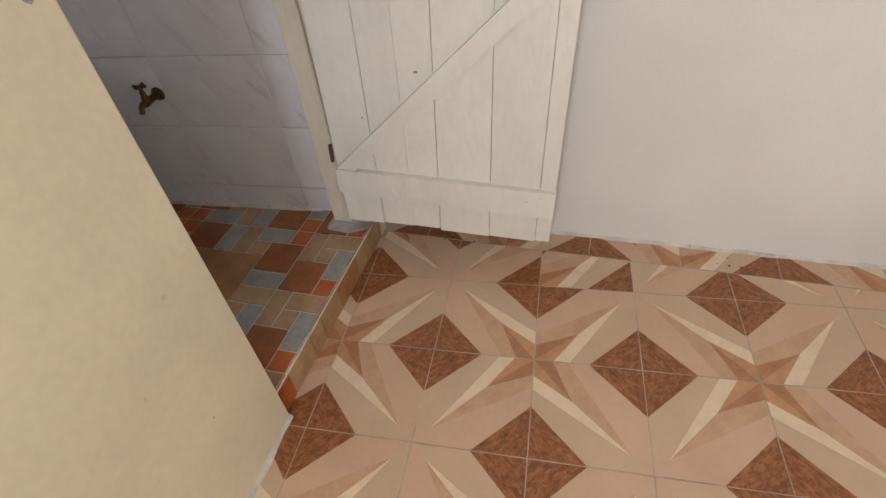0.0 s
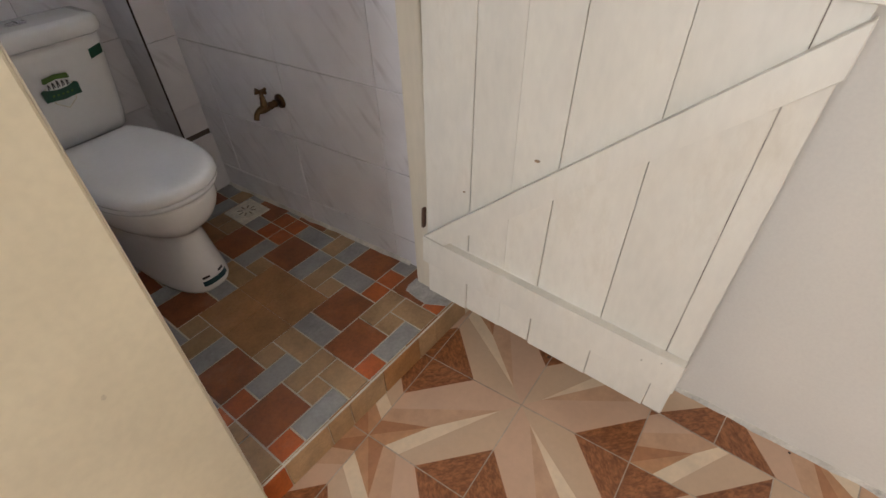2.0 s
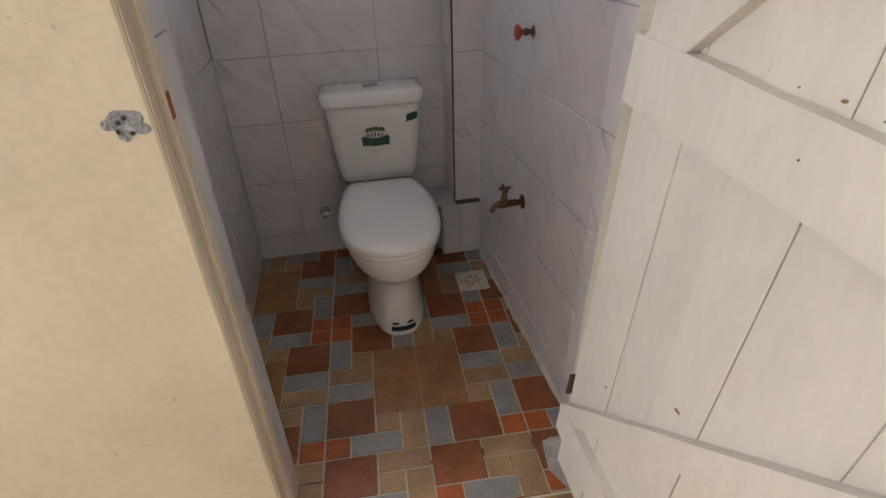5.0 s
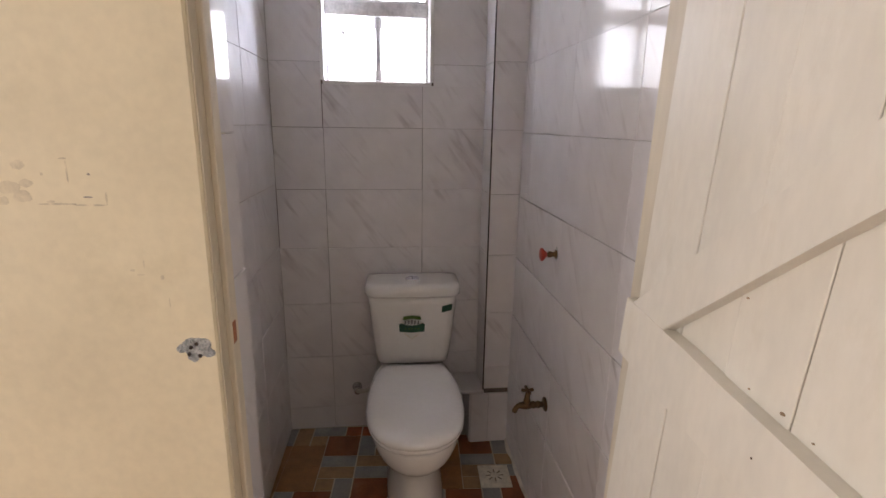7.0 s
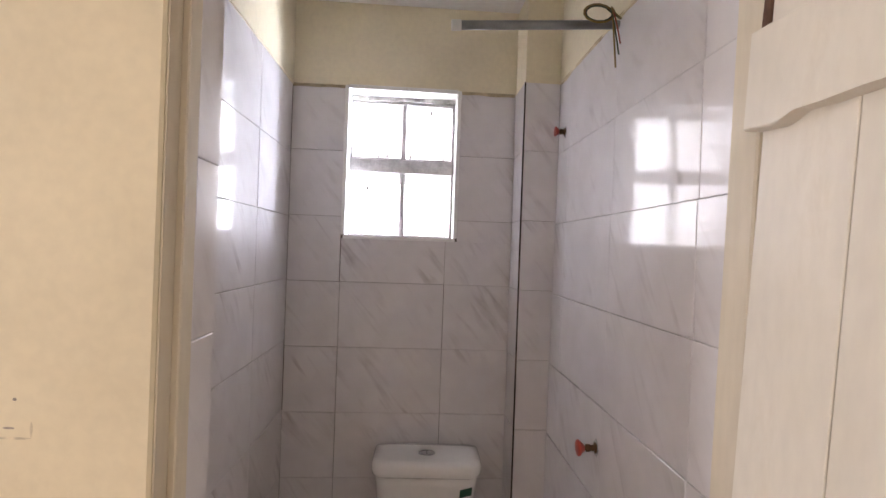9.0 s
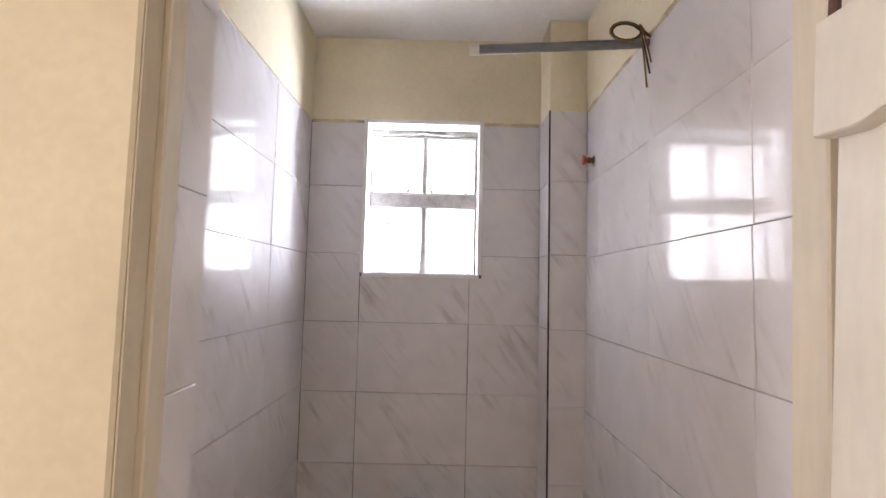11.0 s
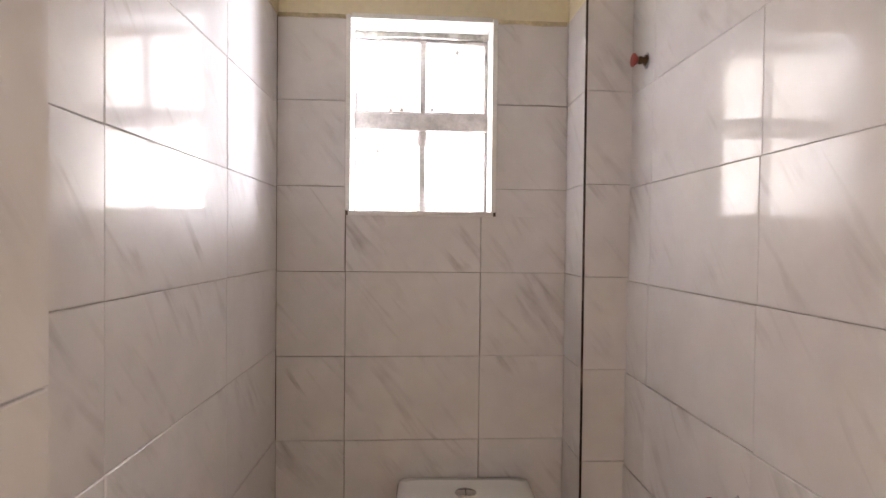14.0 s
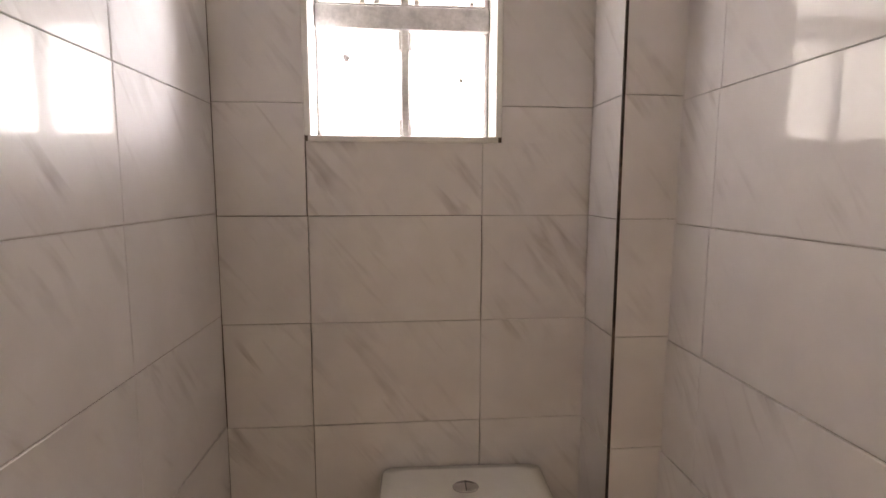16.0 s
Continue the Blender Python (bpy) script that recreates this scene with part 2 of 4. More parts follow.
M_DRAIN = surface("cream_drain_plastic", (0.76, 0.70, 0.59), 0.5, 0.15, 40, 160, 0.3, stain=(0.35, 0.29, 0.22), stain_at=(0.60, 0.85), stain_scale=30)
M_SLOT = surface("dirty_slot", (0.34, 0.28, 0.21), 0.9, 0.3, 60, 200, 0.2)
M_WIRE_R = surface("red_wire", (0.24, 0.055, 0.03), 0.5, 0.1)
M_WIRE_G = surface("green_wire", (0.045, 0.05, 0.02), 0.5, 0.1)
M_WIRE_Y = surface("yellow_wire", (0.20, 0.13, 0.03), 0.5, 0.1)
M_GLOW, _t, _n, _l, _b = nodes_of("bright_sky_backdrop")
_b.inputs["Base Color"].default_value = (0.8, 0.85, 0.9, 1)
_b.inputs["Emission Color"].default_value, _b.inputs["Emission Strength"].default_value = (1.0, 0.99, 0.98, 1), 7.0
M_GLASS, _t, _n, _l, _b = nodes_of("window_glass")
_b.inputs["Transmission Weight"].default_value, _b.inputs["Roughness"].default_value, _b.inputs["IOR"].default_value = 1.0, 0.45, 1.45


# ---- mesh helpers ----
def link_mesh(name, bm, mats, smooth=False):
    bmesh.ops.recalc_face_normals(bm, faces=bm.faces)
    me = bpy.data.meshes.new(name)
    bm.to_mesh(me)
    bm.free()
    for m in mats if isinstance(mats, (list, tuple)) else [mats]:
        me.materials.append(m)
    if smooth:
        for p in me.polygons:
            p.use_smooth = True
    return new(name, me)


def part(name, bm, material, parent=None, label="", smooth=False):
    ob = link_mesh(name, bm, material, smooth)
    if parent is not None:
        ob.parent = parent
    return tagged(ob, label) if label else ob


def add_box(bm, x0, x1, y0, y1, z0, z1, bevel=0.0, seg=1):
    r = bmesh.ops.create_cube(bm, size=1.0, matrix=Matrix.Translation(((x0 + x1) / 2, (y0 + y1) / 2, (z0 + z1) / 2)) @ Matrix.Diagonal((x1 - x0, y1 - y0, z1 - z0, 1)))
    if bevel:
        edges = list({e for v in r["verts"] for e in v.link_edges})
        bmesh.ops.bevel(bm, geom=edges, offset=bevel, segments=seg, affect="EDGES", profile=0.5)


def box(x0, x1, y0, y1, z0, z1, bevel=0.0, seg=1):
    bm = bmesh.new()
    add_box(bm, x0, x1, y0, y1, z0, z1, bevel, seg)
    return bm


def loft(rings, cap=True):
    bm = bmesh.new()
    rows = [[bm.verts.new(p) for p in ring] for ring in rings]
    k = len(rows[0])
    for a, b in zip(rows, rows[1:]):
        for i in range(k):
            bm.faces.new((a[i], a[(i + 1) % k], b[(i + 1) % k], b[i]))
    if cap:
        bm.faces.new(rows[0][::-1])
        bm.faces.new(rows[-1])
    return bm


def lathe(profile, origin, axis, seg=20):
    """A turned shape: profile of (radius, distance along the axis)."""
    q = Vector(axis).normalized().to_track_quat("Z", "Y").to_matrix()
    o = Vector(origin)
    rings = [[o + q @ Vector((r * math.cos(2 * math.pi * i / seg), r * math.sin(2 * math.pi * i / seg), h)) for i in range(seg)] for r, h in profile]
    return loft(rings)


def tube(points, radius, seg=10):
    pts = [Vector(p) for p in points]
    rings = []
    up = Vector((0.13, 0.31, 0.94))
    for i, p in enumerate(pts):
        d = (pts[min(i + 1, len(pts) - 1)] - pts[max(i - 1, 0)]).normalized()
        a = d.cross(up).normalized()
        b = d.cross(a).normalized()
        rings.append([p + radius * (math.cos(2 * math.pi * k / seg) * a + math.sin(2 * math.pi * k / seg) * b) for k in range(seg)])
    return loft(rings)


def prism(outline, z0, z1):
    return loft([[Vector((x, y, z0)) for x, y in outline], [Vector((x, y, z1)) for x, y in outline]])


def empty(name, label, category, group="", at=(0, 0, 0)):
    e = new(name)
    e.location = at
    return tagged(e, label, category, group)


def under(ob, parent):
    """Keeps ob where it is and hangs it under parent."""
    ob.parent = parent
    ob.matrix_parent_inverse = Matrix.Translation(parent.location).inverted()
    return ob


# ---- plan ----
FLOOR = 0.105           # the toilet's floor above the hall's
SKEW_L, SKEW_R = 0.020, 0.013   # the side walls run off the square of the back wall
PLUMB = 0.010           # the right-hand side is a little out of plumb
ROW = 0.2515            # height of one course of wall tiles
ROW0 = 0.2145           # top of the cut course at the floor
TILED = 2.222           # top of the tiling
TOP = 2.545             # ceiling
XL, XR = -0.201, 0.785  # side walls at the back corner


def lean(bm, about=0.0):
    """The wall with the door runs a little out of square."""
    for v in bm.verts:
        v.co.y -= 0.04 * v.co.x
    return bm


# ---- setting: floors ----
hall_floor = tagged(part("floor_hall", box(-2.45, 1.05, -3.45, -1.15, -0.12, -0.0012), M_HGROUT), "hall floor of square tiles printed with brown diamonds and stars", "floor", kind="structure")
toilet_floor = tagged(part("floor_toilet", box(-0.30, 0.84, -1.20, 0.06, -0.05, FLOOR - 0.003), M_FGROUT), "raised toilet floor of mixed rust, tan and grey tiles", "floor", kind="structure")
bm = bmesh.new()
add_box(bm, -0.046, 0.80, -1.332, -1.19, -0.05, FLOOR - 0.003, 0.004)
for v in bm.verts:
    v.co.y -= 0.080 * v.co.x - 0.0065
step = tagged(part("threshold_step", bm, M_FGROUT), "tiled threshold step with pale cement edge", "step", kind="structure")

# ---- setting: toilet walls ----
WIN = (0.010, 0.434, 1.651, 2.220)
bm = bmesh.new()
add_box(bm, -0.35, WIN[0], 0.006, 0.22, 0.0, TOP)
add_box(bm, WIN[1], 0.95, 0.006, 0.22, 0.0, TOP)
add_box(bm, WIN[0], WIN[1], 0.006, 0.22, 0.0, WIN[2])
add_box(bm, WIN[0], WIN[1], 0.006, 0.22, WIN[3], TOP)
wall_back = tagged(part("wall_back", bm, M_GROUT), "back wall tiled in white marbled tiles under cream plaster", "wall", kind="structure")


def skew(bm, s):
    for v in bm.verts:
        v.co.x += SKEW_R * v.co.y + PLUMB * (v.co.z - 1.4) if s > 0 else SKEW_L * v.co.y


def side_wall(name, x, s, label):
    """s: +1 for the wall at the right of the walker, which faces the other way."""
    bm = bmesh.new()
    x0, x1 = (x + 0.0050, x + 0.14) if s > 0 else (x - 0.14, x - 0.0026)
    add_box(bm, x0, x1, -1.25, 0.006, 0.0, TOP)
    skew(bm, s)
    return tagged(part(name, bm, M_GROUT_SIDE), label, "wall", kind="structure")


wall_left = side_wall("wall_west", XL, -1, "side wall of glossy white marbled tiles under cream plaster")
wall_right = side_wall("wall_east", XR, 1, "side wall of glossy white marbled tiles with taps")

# plaster above the tiling
bm = bmesh.new()
for a, b_ in ((-0.35, WIN[0]), (WIN[1], 0.95), (WIN[0], WIN[1])):
    add_box(bm, a, b_, -0.003, 0.006, TILED if a != WIN[0] else WIN[3] + 0.012, TOP)
part("plaster", bm, M_CREAM, wall_back, "cream painted plaster")
for wall, x, s in ((wall_left, XL, -1), (wall_right, XR, 1)):
    bm = bmesh.new()
    add_box(bm, x - 0.006, x + 0.003, -1.25, 0.004, TILED, TOP) if s < 0 else add_box(bm, x - 0.003, x + 0.006, -1.25, 0.004, TILED, TOP)
    skew(bm, s)
    part("plaster", bm, M_CREAM, wall, "cream painted plaster")

# boxed-in pipe in the back corner
BX0, BY = 0.659, -0.168
bm = box(BX0 + 0.006, XR + 0.01, BY + 0.006, 0.004, 0.10, TILED)
pipe_box = tagged(part("pipe_box", bm, M_GROUT), "tiled box over a pipe in the corner", "pipe box", kind="structure")
part("plaster", box(BX0 + 0.002, XR + 0.01, BY + 0.002, 0.004, TILED, TOP), M_CREAM, pipe_box, "cream painted plaster")
part("corner_gap", box(BX0 - 0.0015, BX0 + 0.0035, BY - 0.0015, BY + 0.0035, 0.36, TILED), M_GAP, pipe_box, "black open joint")
part("lower_box", box(0.606, 0.775, BY - 0.004, 0.0, 0.10, 0.345, 0.002), M_GROUT, pipe_box)
part("ledge", box(0.50, 0.662, BY - 0.012, -0.002, 0.346, 0.360, 0.003), M_TILE, pipe_box, "loose tile ledge")

# ---- setting: the wall with the doorway ----
YF, YB = -1.338, -1.188     # its two faces
JX0, JX1 = -0.038, 0.700    # the opening between the jambs
HEAD = 2.12


def door_wall_piece(name, x0, x1, z0, z1, mat, label):
    return tagged(part(name, lean(box(x0, x1, YF, YB, z0, z1, 0.004)), mat), label, "wall", kind="structure")


wall_door_l = door_wall_piece("wall_south_1", -2.3, JX0 - 0.002, -0.05, TOP + 0.05, M_CREAM, "cream painted hall wall with marks beside the doorway")
wall_door_r = door_wall_piece("wall_south_2", JX1 + 0.055, 1.1, -0.05, TOP + 0.05, M_OFFWHITE, "off-white wall behind the open door")
wall_door_t = door_wall_piece("wall_south_3", JX0 - 0.04, JX1 + 0.04, HEAD + 0.04, TOP + 0.05, M_CREAM, "cream painted wall over the doorway")

door_frame = tagged(new("door_frame"), "cream painted wooden door frame with chipped paint", "door frame", kind="structure")
part("jamb", lean(box(JX0 - 0.0015, JX0 + 0.001, YF + 0.005, -1.263, 0.10, HEAD, 0.0005)), M_JAMB, door_frame)
part("door_stop", lean(box(JX0, JX0 + 0.011, -1.300, -1.263, 0.10, HEAD, 0.002)), M_JAMB, door_frame)
for nm, y0_, y1_, deep in (("jamb", -1.272, -1.200, 0.0), ("rebate", YF - 0.003, -1.2725, 0.011)):
    bm = box(JX1 + deep, JX1 + 0.06, y0_, y1_, 0.10, HEAD, 0.003)
    for v in bm.verts:
        v.co.x += -0.003 + 0.026 * v.co.z + 0.10 * (v.co.y + 1.19)
    part(nm, lean(bm), M_JAMB, door_frame)
part("head", lean(box(JX0 - 0.04, JX1 + 0.04, YF - 0.002, -1.263, HEAD, HEAD + 0.04, 0.003)), M_JAMB, door_frame)
part("latch_hole", lean(box(JX0 + 0.005, JX0 + 0.0125, -1.299, -1.277, 1.113, 1.158, 0.004)), M_RAW, door_frame, "bare reddish wood of a latch hole")

# ---- setting: the hall ----
HW = 0.095                  # the hall's side wall runs off square
bm = bmesh.new()
add_box(bm, 0.876, 1.02, -3.45, -1.30, -0.05, TOP + 0.05)
for v in bm.verts:
    v.co.x += HW * (v.co.y + 1.36)
wall_hall_r = tagged(part("wall_hall_east", bm, M_OFFWHITE), "unseen off-white hall wall added behind the walker with a grubby base", "wall", kind="structure")
# unseen wall; its opening is assumed, cut where the fill lamp stands
bm = bmesh.new()
add_box(bm, -2.45, -2.3, -1.40, -1.1, -0.05, TOP + 0.05)
add_box(bm, -2.45, -2.3, -3.3, -2.40, -0.05, TOP + 0.05)
add_box(bm, -2.45, -2.3, -2.40, -1.40, 2.42, TOP + 0.05)
add_box(bm, -2.45, -2.3, -2.40, -1.40, -0.05, 0.45)
tagged(part("wall_hall_west", bm, M_CREAM), "unseen cream hall wall with an opening added for the fill lamp", "wall", kind="structure")
# unseen wall added to close the hall and bounce the fill lamp's light
bm = bmesh.new()
add_box(bm, -2.45, 1.1, -3.45, -3.3, -0.05, TOP + 0.05)
tagged(part("wall_hall_back", bm, M_OFFWHITE), "unseen off-white hall wall added behind the walker", "wall", kind="structure")
tagged(part("ceiling_toilet", box(-0.36, 0.98, -1.2, 0.23, TOP, TOP + 0.1), M_CEIL), "white painted ceiling with faint stains", "ceiling", kind="structure")
tagged(part("ceiling_hall", box(-2.45, 1.1, -3.45, -1.2, TOP + 0.002, TOP + 0.1), M_CEIL), "plain white hall ceiling", "ceiling", kind="structure")
tagged(part("ground", box(-300, 300, -300, 300, -3.2, -3.1), M_CEMENT), "bare ground outside", "ground", kind="structure")

def foot_mortar(name, x0, x1, move, label, seed, mat=None):
    """A ragged pale cement fillet where wall and floor meet."""
    bm = bmesh.new()
    k = 60
    rows = []
    for i in range(k + 1):
        f = x0 + (x1 - x0) * i / k
        d = 0.010 + 0.008 * noise.noise(Vector((f * 14, seed, 0)))
        h = 0.010 + 0.006 * noise.noise(Vector((f * 11, seed + 5, 0)))
        rows.append([bm.verts.new(move(f, 0.004, 0.0)), bm.verts.new(move(f, -d, 0.0)), bm.verts.new(move(f, -d * 0.5, h * 0.4)), bm.verts.new(move(f, -0.001, h)), bm.verts.new(move(f, 0.004, h))])
    for p, q in zip(rows, rows[1:]):
        for i in range(4):
            bm.faces.new((p[i], q[i], q[i + 1], p[i + 1]))
    return tagged(part(name, bm, mat or M_MORTAR), label, "trim", kind="structure")


M_MORTAR = surface("pale_foot_mortar", (0.60, 0.56, 0.50), 0.9, 0.2, 14, 120, 0.5, stain=(0.10, 0.08, 0.07), stain_at=(0.60, 0.72), stain_scale=9)
foot_mortar("trim_1", -1.2, JX0 - 0.004, lambda f, d, z: (f, YF - 0.04 * f + d, z + 0.0005), "pale cement fillet along the cream wall", 1.0)
foot_mortar("trim_2", -3.2, -1.40, lambda f, d, z: (0.876 + HW * (f + 1.36) + d, f, z + 0.0005), "pale dirty cement fillet along the hall wall", 2.0)
foot_mortar("trim_3", -1.16, -0.02, lambda f, d, z: (XR + SKEW_R * f - 0.0135 + d, f, z + FLOOR), "dirty cement fillet along the tiled wall", 3.0)

M_STEPCEM = surface("pale_step_cement", (0.44, 0.42, 0.40), 0.9, 0.25, 20, 120, 0.5, stain=(0.28, 0.23, 0.19), stain_at=(0.52, 0.7), stain_scale=14)
M_CRUMB = surface("dark_crumb", (0.10, 0.075, 0.06), 0.9, 0.4, 60, 200, 0.3)
M_LIP = surface("stained_plaster_lip", (0.62, 0.52, 0.36), 0.9, 0.25, 14, 120, 0.5, stain=(0.24, 0.17, 0.11), stain_at=(0.52, 0.66), stain_scale=12)
foot_mortar("trim_4", -0.20, WIN[0] - 0.014, lambda f, d, z: (f, -0.001 + d * 0.45, TILED + 0.004 - 1.1 * z), "ragged stained plaster edge over the back wall's tiles", 4.0, M_LIP)
foot_mortar("trim_5", WIN[1] + 0.014, 0.655, lambda f, d, z: (f, -0.001 + d * 0.45, TILED + 0.004 - 1.1 * z), "ragged stained plaster edge over the back wall's tiles", 5.0, M_LIP)
foot_mortar("trim_6", -1.16, -0.175, lambda f, d, z: (XR + SKEW_R * f + PLUMB * 0.82 + d * 0.45, f, TILED + 0.004 - 1.1 * z), "ragged stained plaster edge over the side wall's tiles", 6.0, M_LIP)

# ---- window ----
window = tagged(new("window_1"), "small steel window of four frosted panes, daylight behind", "window", kind="structure")
x0, x1, z0, z1 = WIN
WY = 0.095
for nm, b in (("window_sill", (x0 - 0.004, x1 + 0.004, -0.005, 0.20, z0 - 0.012, z0 + 0.002)),
              ("reveal", (x0 - 0.012, x0 + 0.003, -0.006, 0.20, z0 + 0.002, z1 + 0.008)),
              ("reveal", (x1 - 0.003, x1 + 0.012, -0.006, 0.20, z0 + 0.002, z1 + 0.008)),
              ("reveal", (x0 + 0.003, x1 - 0.003, -0.006, 0.20, z1 - 0.004, z1 + 0.012))):
    part(nm, box(*b, 0.002), M_WHITE, window)
bm = box(x0 + 0.003, x1 - 0.003, WY - 0.012, 0.20, z1 - 0.020, z1 - 0.004)
bmesh.ops.subdivide_edges(bm, edges=bm.edges[:], cuts=5, use_grid_fill=True)
for v in bm.verts:
    v.co += Vector((0, 0, 0.006 * noise.noise(v.co * 40))) if v.co.z < z1 - 0.012 else Vector()
part("lintel", bm, M_LINTEL, window, "rough grey plaster under the lintel")
XM, ZT0, ZT1 = 0.226, 1.911, 1.966
for nm, b in (("window_frame", (x0 + 0.003, x0 + 0.014, WY, WY + 0.03, ZT1, z1 - 0.022)),
              ("window_frame", (x1 - 0.014, x1 - 0.003, WY, WY + 0.03, ZT1, z1 - 0.022)),
              ("window_frame", (x0 + 0.003, x0 + 0.012, WY, WY + 0.03, z0 + 0.002, ZT0)),
              ("window_frame", (x1 - 0.012, x1 - 0.003, WY, WY + 0.03, z0 + 0.002, ZT0)),
              ("window_frame", (x0 + 0.003, x1 - 0.003, WY + 0.002, WY + 0.03, z1 - 0.032, z1 - 0.020)),
              ("window_frame", (x0 + 0.003, x1 - 0.003, WY + 0.002, WY + 0.03, z0 + 0.002, z0 + 0.010)),
              ("transom", (x0 + 0.003, x1 - 0.003, WY - 0.008, WY + 0.028, ZT0, ZT1)),
              ("transom_bead", (x0 + 0.012, x1 - 0.012, WY - 0.002, WY + 0.027, ZT1, ZT1 + 0.007)),
              ("mullion", (XM - 0.010, XM + 0.010, WY - 0.004, WY + 0.029, z0 + 0.002, z1 - 0.022)),
              ("mullion_bead", (XM - 0.016, XM + 0.016, WY + 0.004, WY + 0.026, ZT0 - 0.045, ZT0)),
              ("mullion_foot", (XM - 0.015, XM + 0.015, WY + 0.004, WY + 0.026, z0 + 0.002, z0 + 0.055))):
    part(nm, box(*b, 0.003), M_STEEL, window)
for a, b_, c, d in ((x0 + 0.01, XM - 0.004, z0 + 0.004, ZT0 + 0.003), (XM + 0.004, x1 - 0.01, z0 + 0.004, ZT0 + 0.003),
                    (x0 + 0.01, XM - 0.004, ZT1 - 0.003, z1 - 0.028), (XM + 0.004, x1 - 0.01, ZT1 - 0.003, z1 - 0.028)):
    p = part("pane", box(a, b_, WY + 0.013, WY + 0.017, c, d), M_GLASS, window, "frosted glass pane")
    p.visible_shadow = False
for bx, bz, r in ((0.125, 1.978, 0.007), (0.160, 1.980, 0.008), (0.085, 1.848, 0.008), (0.255, 1.982, 0.007), (0.39, 1.978, 0.006), (0.335, 2.165, 0.008), (0.365, 1.800, 0.005)):
    bm = bmesh.new()
    bmesh.ops.create_icosphere(bm, subdivisions=2, radius=r)
    for v in bm.verts:
        v.co = Vector((v.co.x, 0.3 * v.co.y, v.co.z * 1.3)) * (1 + 0.5 * noise.noise(v.co * 300 + Vector((bx * 90, 0, 0)))) + Vector((bx, WY + 0.010, bz))
    part("putty_blob", bm, M_STEEL, window, "dab of dried putty")
tagged(part("backdrop", box(-2.6, 3.1, 0.90, 0.92, -1.4, 5.0), M_GLOW), "overexposed white daylight outside the window", "backdrop", kind="structure")

# ---- door leaf ----
wv = Vector((-0.033, -1.0, 0)).normalized()
uv = Vector((0.0384, 0, 1))
uv = (uv - uv.dot(wv) * wv).normalized()
SAG = radians(4.2)
w2, u2 = wv * math.cos(SAG) - uv * math.sin(SAG), uv * math.cos(SAG) + wv * math.sin(SAG)
d2 = u2.cross(w2)
door = empty("plank_door", "open ledged door of white painted planks with Z braces, sagging", "door")
door.matrix_world = Matrix(((w2.x, d2.x, u2.x, 0.620), (w2.y, d2.y, u2.y, -1.318), (w2.z, d2.z, u2.z, 0.168), (0, 0, 0, 1)))
DW, DH = 0.702, 1.96
# the joints between the planks run off to the hinge side: place at the foot, drift per metre of height
JOINTS = [(0.002, -0.052), (0.135, -0.045), (0.246, -0.047), (0.338, -0.025), (0.507, -0.028), (0.661, -0.022), (DW + 0.006, -0.018)]
for i, ((a, da), (b_, db)) in enumerate(zip(JOINTS, JOINTS[1:])):
    gap = (0.0, 0.0011, 0.0003, 0.0009, 0.0009, 0.0010, 0.0)
    bm = box(a, b_, 0.022 + 0.0012 * (i % 2), 0.044, 0.004 * (i % 3 - 1), DH + 0.003 * (i % 2), 0.0012)
    mid_ = (a + b_) / 2
    for v in bm.verts:
        shut = max(0.1, 1 - 0.5 * v.co.z)       # paint closes the joints towards the top
        v.co.x += da * v.co.z + gap[i] * shut if v.co.x < mid_ else db * v.co.z - gap[i + 1] * shut
    part("plank", bm, M_DOOR, door)
part("dark_seam", box(0.01, DW - 0.04, 0.030, 0.042, 0.03, DH - 0.03), M_SEAM, door, "dark gaps between the planks")


def board(outline, lift=0.0):
    """A board of the door's face: its outline across and up the leaf, its edges eased."""
    bm = bmesh.new()
    lo = [bm.verts.new((u, lift, v)) for u, v in outline]
    hi = [bm.verts.new((u, 0.0235, v)) for u, v in outline]
    k = len(outline)
    bm.faces.new(lo)
    bm.faces.new(hi[::-1])
    for i in range(k):
        bm.faces.new((lo[i], lo[(i + 1) % k], hi[(i + 1) % k], hi[i]))
    bmesh.ops.bevel(bm, geom=bm.edges[:], offset=0.002, segments=1, affect="EDGES")
    return bm


def wavy(u0, v0, u1, v1, k, amp, seed):
    """Points along a hand-sawn edge."""
    return [(u0 + (u1 - u0) * i / k, v0 + (v1 - v0) * i / k + amp * noise.noise(Vector((i * 0.9, seed, 0)))) for i in range(k + 1)]


part("bottom_rail", board(wavy(-0.008, 0.124, DW + 0.006, 0.112, 8, 0.002, 1) + wavy(DW + 0.004, 0.209, -0.010, 0.212, 8, 0.002, 2)), M_DOOR, door)
part("middle_rail", board(wavy(-0.050, 0.926, DW - 0.004, 0.936, 8, 0.002, 3) + wavy(DW - 0.006, 1.030, -0.052, 1.032, 8, 0.002, 4)), M_DOOR, door)
top_edge = [(-0.088, 1.604), (-0.035, 1.603), (-0.020, 1.607), (0.000, 1.616), (0.036, 1.615)] + wavy(0.09, 1.619, DW - 0.02, 1.628, 7, 0.004, 5)
part("top_rail", board(top_edge + [(DW - 0.022, 1.735), (-0.094, 1.728)]), M_DOOR, door, "top rail with a stepped, hand-sawn lower edge")
part("lower_brace", board(wavy(0.060, 0.213, DW - 0.003, 0.843, 8, 0.0015, 6) + wavy(DW - 0.004, 0.922, -0.006, 0.214, 8, 0.0015, 7), 0.0015), M_DOOR, door)
